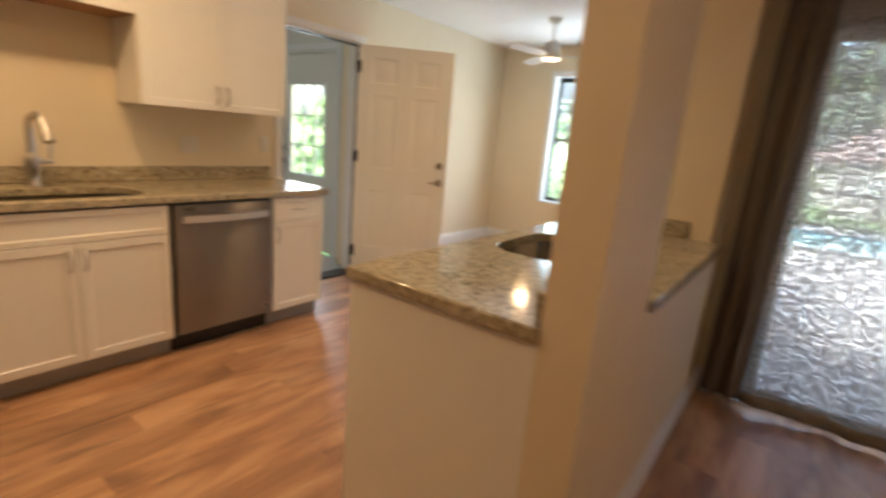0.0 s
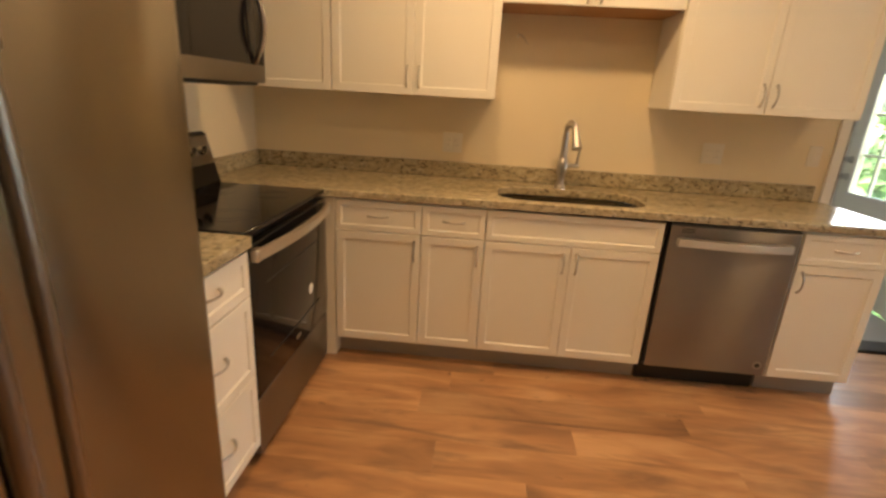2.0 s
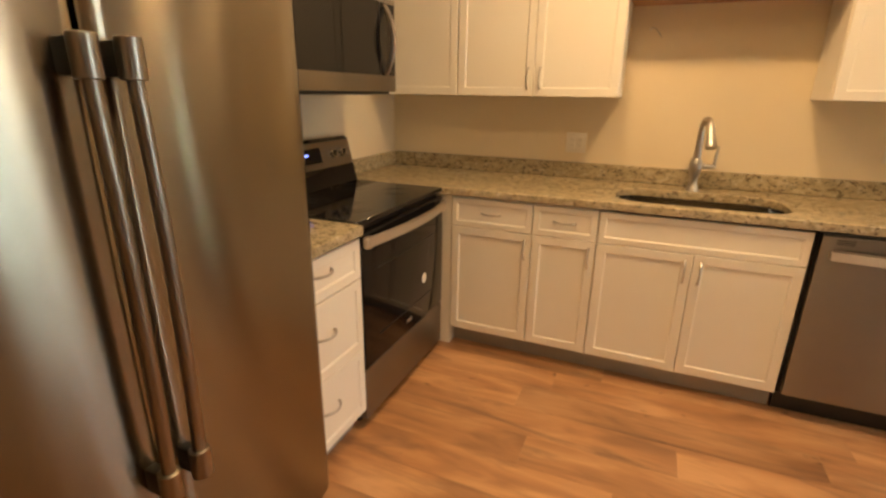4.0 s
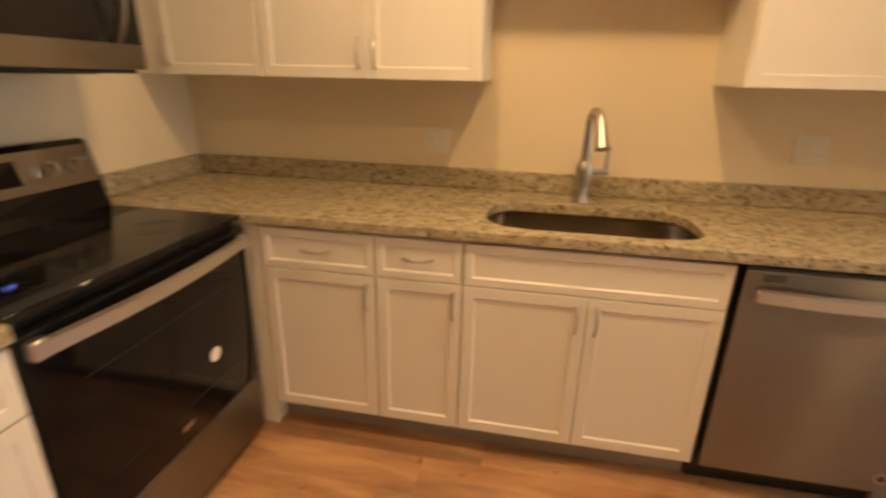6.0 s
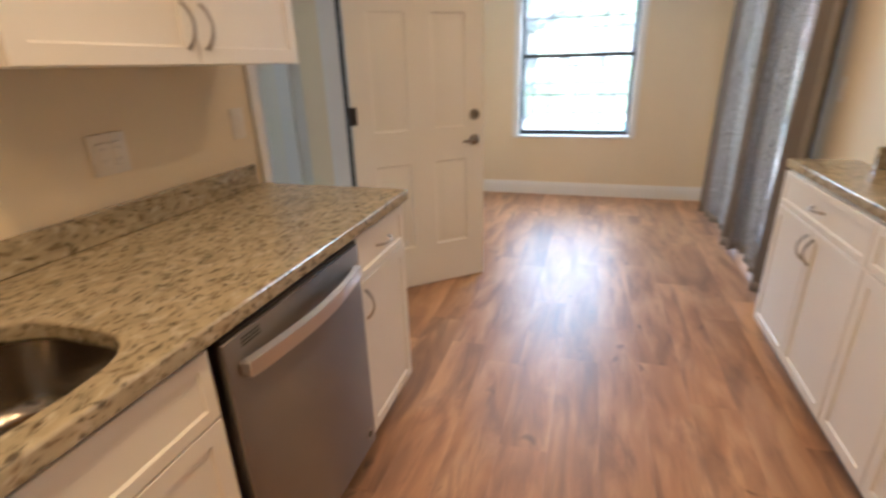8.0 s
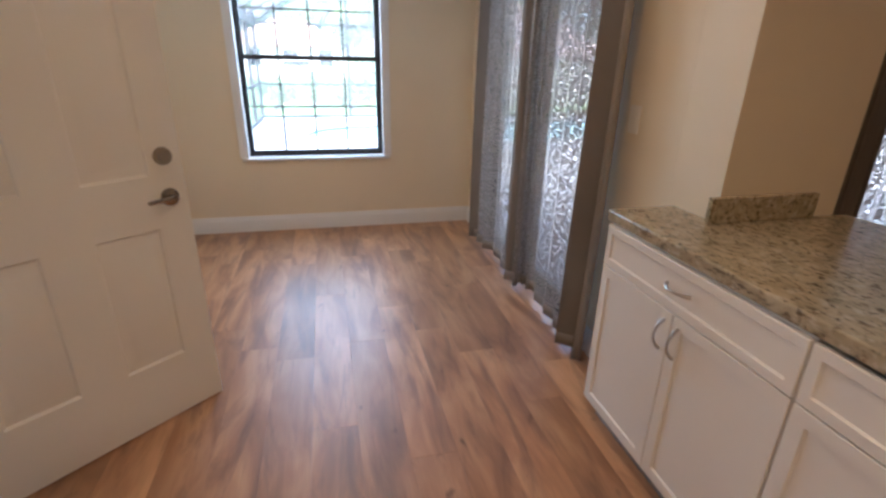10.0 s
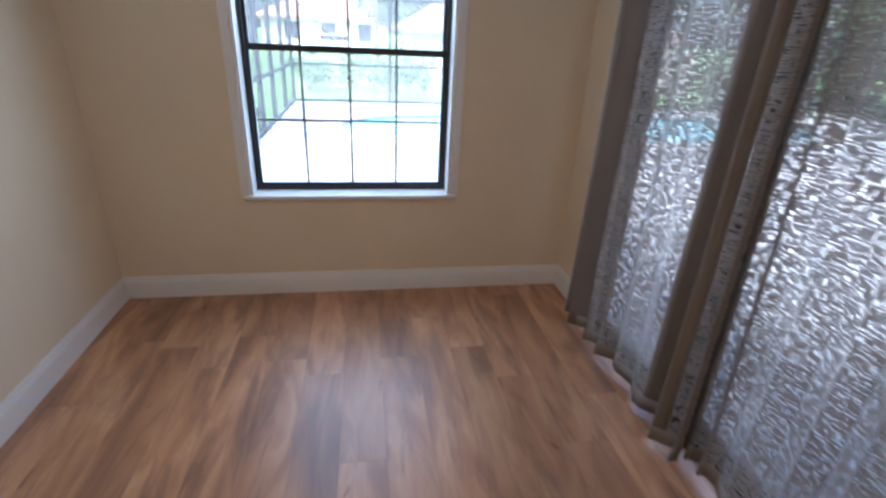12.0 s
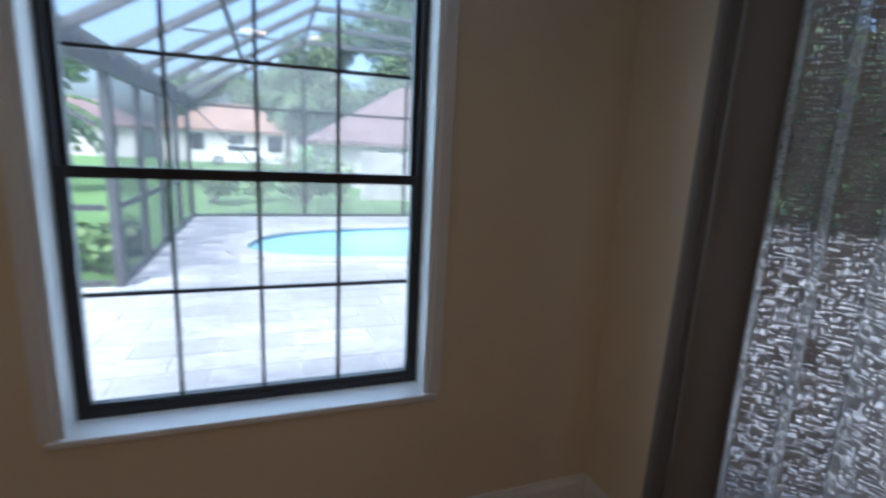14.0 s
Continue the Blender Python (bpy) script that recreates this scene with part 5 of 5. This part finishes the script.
tree(13.8, 8.6, 9.5, 4.0, "tall dense tree past the pool enclosure", LEAF1, 23, 5500, .26, .15)
tree(-9.0, 12.5, 5.0, 2.4, "light green tree beside the enclosure", LEAF2, 9)
tree(-10.5, 9.7, 5.2, 2.6, "dense light green tree outside the hall door", LEAF2, 31, 9000, .15, .12)
tree(-7.9, 10.4, 3.2, 1.8, "light green tree outside the hall door", LEAF2, 12)


def palm(x, y, h, label, seed):
    rng = random.Random(seed)
    t = thing("palm_tree", pose(x, y, -.18), label, "palm tree")
    part("trunk", tube(bmesh.new(), [(0, 0, 0), (.05, 0, h * .5), (.1, .05, h)], [.16, .12, .10], 10), BARK, t)
    bm = bmesh.new()
    for k in range(26):
        a, lift = rng.uniform(0, 6.28), rng.uniform(-.5, 1.0)
        ln = rng.uniform(1.2, 1.9)
        pts = [Vector((.1 + ln * s * math.cos(a), .05 + ln * s * math.sin(a), h + lift * s * .9 - 1.1 * s * s)) for s in [i / 9 for i in range(10)]]
        side = Vector((-math.sin(a), math.cos(a), 0))
        for i in range(9):
            for sg in (-1, 1):
                wd = .34 * math.sin(math.pi * (i + .6) / 10)
                bm.faces.new([bm.verts.new(q) for q in (pts[i], pts[i + 1], pts[i + 1] + side * sg * wd + Vector((0, 0, -.12)), pts[i] + side * sg * wd * .9 + Vector((0, 0, -.10)) + (pts[i + 1] - pts[i]) * .6)])
    part("crown", bm, LEAF1, t, "drooping palm fronds")


palm(-1.2, 33, 4.2, "palm tree with drooping fronds behind the pool", 31)
palm(-8.2, 22, 2.6, "short bright green palm on the lawn", 32)


def shrub(x, y, r, h, seed, mat):
    rng = random.Random(seed)
    t = thing("shrub", pose(x, y, -.17), "loose green shrub on the lawn beyond the pool", "shrub", "shrubs along the lawn")
    bm = bmesh.new()
    cl = []
    for k in range(6):
        p = Vector((rng.uniform(-.6, .6) * r, rng.uniform(-.6, .6) * r, h * rng.uniform(.35, .75)))
        tube(bm, [(0, 0, 0), p * .6, p], [.02, .012, .005], 5)
        cl.append((p, [r * rng.uniform(.4, .6)] * 2 + [h * rng.uniform(.25, .4)]))
    part("stems", bm, BARK, t)
    me = leaves(rng, cl, 700, .07)
    me.materials.append(mat)
    new("foliage", me).parent = t


for k, (x, y, r, h) in enumerate([(-3.6, 19.0, .7, 1.0), (-2.4, 19.4, .8, 1.15), (-1.2, 19.2, .8, 1.0), (-.1, 19.6, .8, 1.4), (-1.1, 22.3, 1.3, 1.9), (-4.15, 11.8, .4, .65), (-4.3, 12.8, .45, .6), (-4.6, 10.2, .5, .7), (-4.4, 8.9, .5, .6), (-5.0, 11.6, .6, .8), (9.5, 18.6, 1.0, 1.6), (11.5, 18.2, 1.1, 1.8)]):
    shrub(x, y, r, h, 50 + k, LEAF2 if k % 2 else LEAF1)

# ---- fence and houses ----
FENCE = painted("grey_fence_wood", (0.48, 0.46, 0.43), 0.8, 60, 0.25, 0.3)
fe = thing("fence", pose(.6, 20.4, -.18), "weathered pale grey board fence", "fence")
rng = random.Random(77)
for k in range(60):
    part("board", box(k * .15, 0, 0, k * .15 + .142, .02, 1.55 + rng.uniform(-.02, .02)), FENCE, fe, "", 0)
for z in (.4, 1.2):
    part("rail", box(0, .021, z, 9.0, .06, z + .08), FENCE, fe)

ROOFA = painted("brown_shingle", (0.19, 0.125, 0.112), 0.85, 25, 0.25, 0.5)
ROOFB = painted("tan_shingle", (0.30, 0.18, 0.12), 0.85, 25, 0.25, 0.5)
STUCCO = painted("pale_stucco", (0.62, 0.58, 0.54), 0.85, 60, 0.1, 0.3)


def house(m, w, d, wall_h, roof_h, roof, label):
    t = thing("house", m, label, "house")
    part("wall", box(0, 0, 0, w, d, wall_h), STUCCO, t)
    bm = bmesh.new()
    o = .5
    base = [bm.verts.new((x, y, wall_h)) for x, y in ((-o, -o), (w + o, -o), (w + o, d + o), (-o, d + o))]
    low = [bm.verts.new((v.co.x, v.co.y, wall_h - .18)) for v in base]
    a, b = bm.verts.new((d / 2, d / 2, wall_h + roof_h)), bm.verts.new((w - d / 2, d / 2, wall_h + roof_h))
    for f in ((base[0], base[1], b, a), (base[1], base[2], b), (base[2], base[3], a, b), (base[3], base[0], a)):
        bm.faces.new(f)
    for i in range(4):
        bm.faces.new((base[i], base[(i + 1) % 4], low[(i + 1) % 4], low[i]))
    bm.faces.new(low)
    part("roof", bm, roof, t, "shingled hip roof", 0)
    for k in range(3):
        x = w * (k + .6) / 3.4
        wn_ = part("window", box(x, -.03, .9, x + 1.1, -.001, wall_h - .35), BLACKGLASS, t)
        part("frame", boxes((x - .06, -.05, .84, x, -.001, wall_h - .29), (x + 1.1, -.05, .84, x + 1.16, -.001, wall_h - .29), (x, -.05, wall_h - .35, x + 1.1, -.001, wall_h - .29), (x, -.05, .84, x + 1.1, -.001, .9)), TRIM, wn_)
    return t


house(pose(.1, 25.0, -.18), 11.5, 7.7, 1.9, 2.7, ROOFA, "pale stucco house with brown shingled hip roof")
house(pose(-9.5, 46.0, -.18), 9.5, 7.0, 2.5, 2.1, ROOFB, "distant pale house with tan shingled roof")
house(pose(-22.0, 50.0, -.18), 10.0, 7.0, 2.5, 2.0, ROOFA, "distant pale house beyond the lawn")

CARW = painted("white_car_paint", (0.80, 0.80, 0.80), 0.2, 300, 0.02, 0.0)
car = thing("car", pose(-6.2, 41.0, -.16, 0, 0, 8), "white parked car in front of the distant house", "car")
bm = bmesh.new()
side_ = [(0, .35), (0, .75), (.9, .9), (1.5, 1.4), (3.1, 1.42), (3.8, .95), (4.4, .85), (4.4, .35)]
ra = [[bm.verts.new((x, y, z)) for x, z in side_] for y in (0, 1.75)]
for i in range(len(side_)):
    bm.faces.new((ra[0][i], ra[0][(i + 1) % 8], ra[1][(i + 1) % 8], ra[1][i]))
bm.faces.new(ra[0]), bm.faces.new(ra[1][::-1])
part("body", bm, CARW, car, "", 20)
part("side_window", boxes((1.4, -.01, .98, 3.3, .0, 1.32)), BLACKGLASS, car)
for x in (.85, 3.5):
    for y in (-.02, 1.57):
        wl = part("wheel", tube(bmesh.new(), [(x, y, .32), (x, y + .2, .32)], .32, 18), BLACK, car)
        part("rim", tube(bmesh.new(), [(x, y - .004, .32), (x, y + .204, .32)], .2, 14), NICKEL, wl)

# ---- floor planks ----
bm = bmesh.new()
e = .0015
lo = [bm.verts.new((x, y, -.008)) for x, y in ((0, 0), (1, 0), (1, 1), (0, 1))]
md_ = [bm.verts.new((x, y, -.0006)) for x, y in ((0, 0), (1, 0), (1, 1), (0, 1))]
hi = [bm.verts.new((x, y, 0)) for x, y in ((.0025, .0004), (.9975, .0004), (.9975, .9996), (.0025, .9996))]
for a, b in ((lo, md_), (md_, hi)):
    for i in range(4):
        bm.faces.new((a[i], a[(i + 1) % 4], b[(i + 1) % 4], b[i]))
bm.faces.new(hi)
PLANKME = finish(bm, "plank", PLANK, 0)
FLOOR = thing("floor", pose(0, 0, 0), "warm brown wood-look vinyl plank floor", "floor", "", "structure")
rng = random.Random(5)
PWD, PLN = .182, 1.22
for i in range(40):
    x = XD + i * PWD
    if x > 3.66:
        break
    if x + PWD <= XS + .01:
        y0, y1 = 3.955, YN
    elif x + PWD < XE + .2:
        y0, y1 = YR, YN
    elif x < -.26:
        y0, y1 = YR, YG
    else:
        y0, y1 = -2.73, YG
    y = y0 - rng.uniform(0, PLN)
    while y < y1 - .01:
        a, b = max(y, y0), min(y + PLN, y1)
        if b - a > .02:
            p = new("plank", PLANKME)
            p.parent = FLOOR
            x0 = x
            p.location, p.scale = (x0 + .0001, a + .0001, 0), (PWD - .0002, b - a - .0002, 1)
        y += PLN
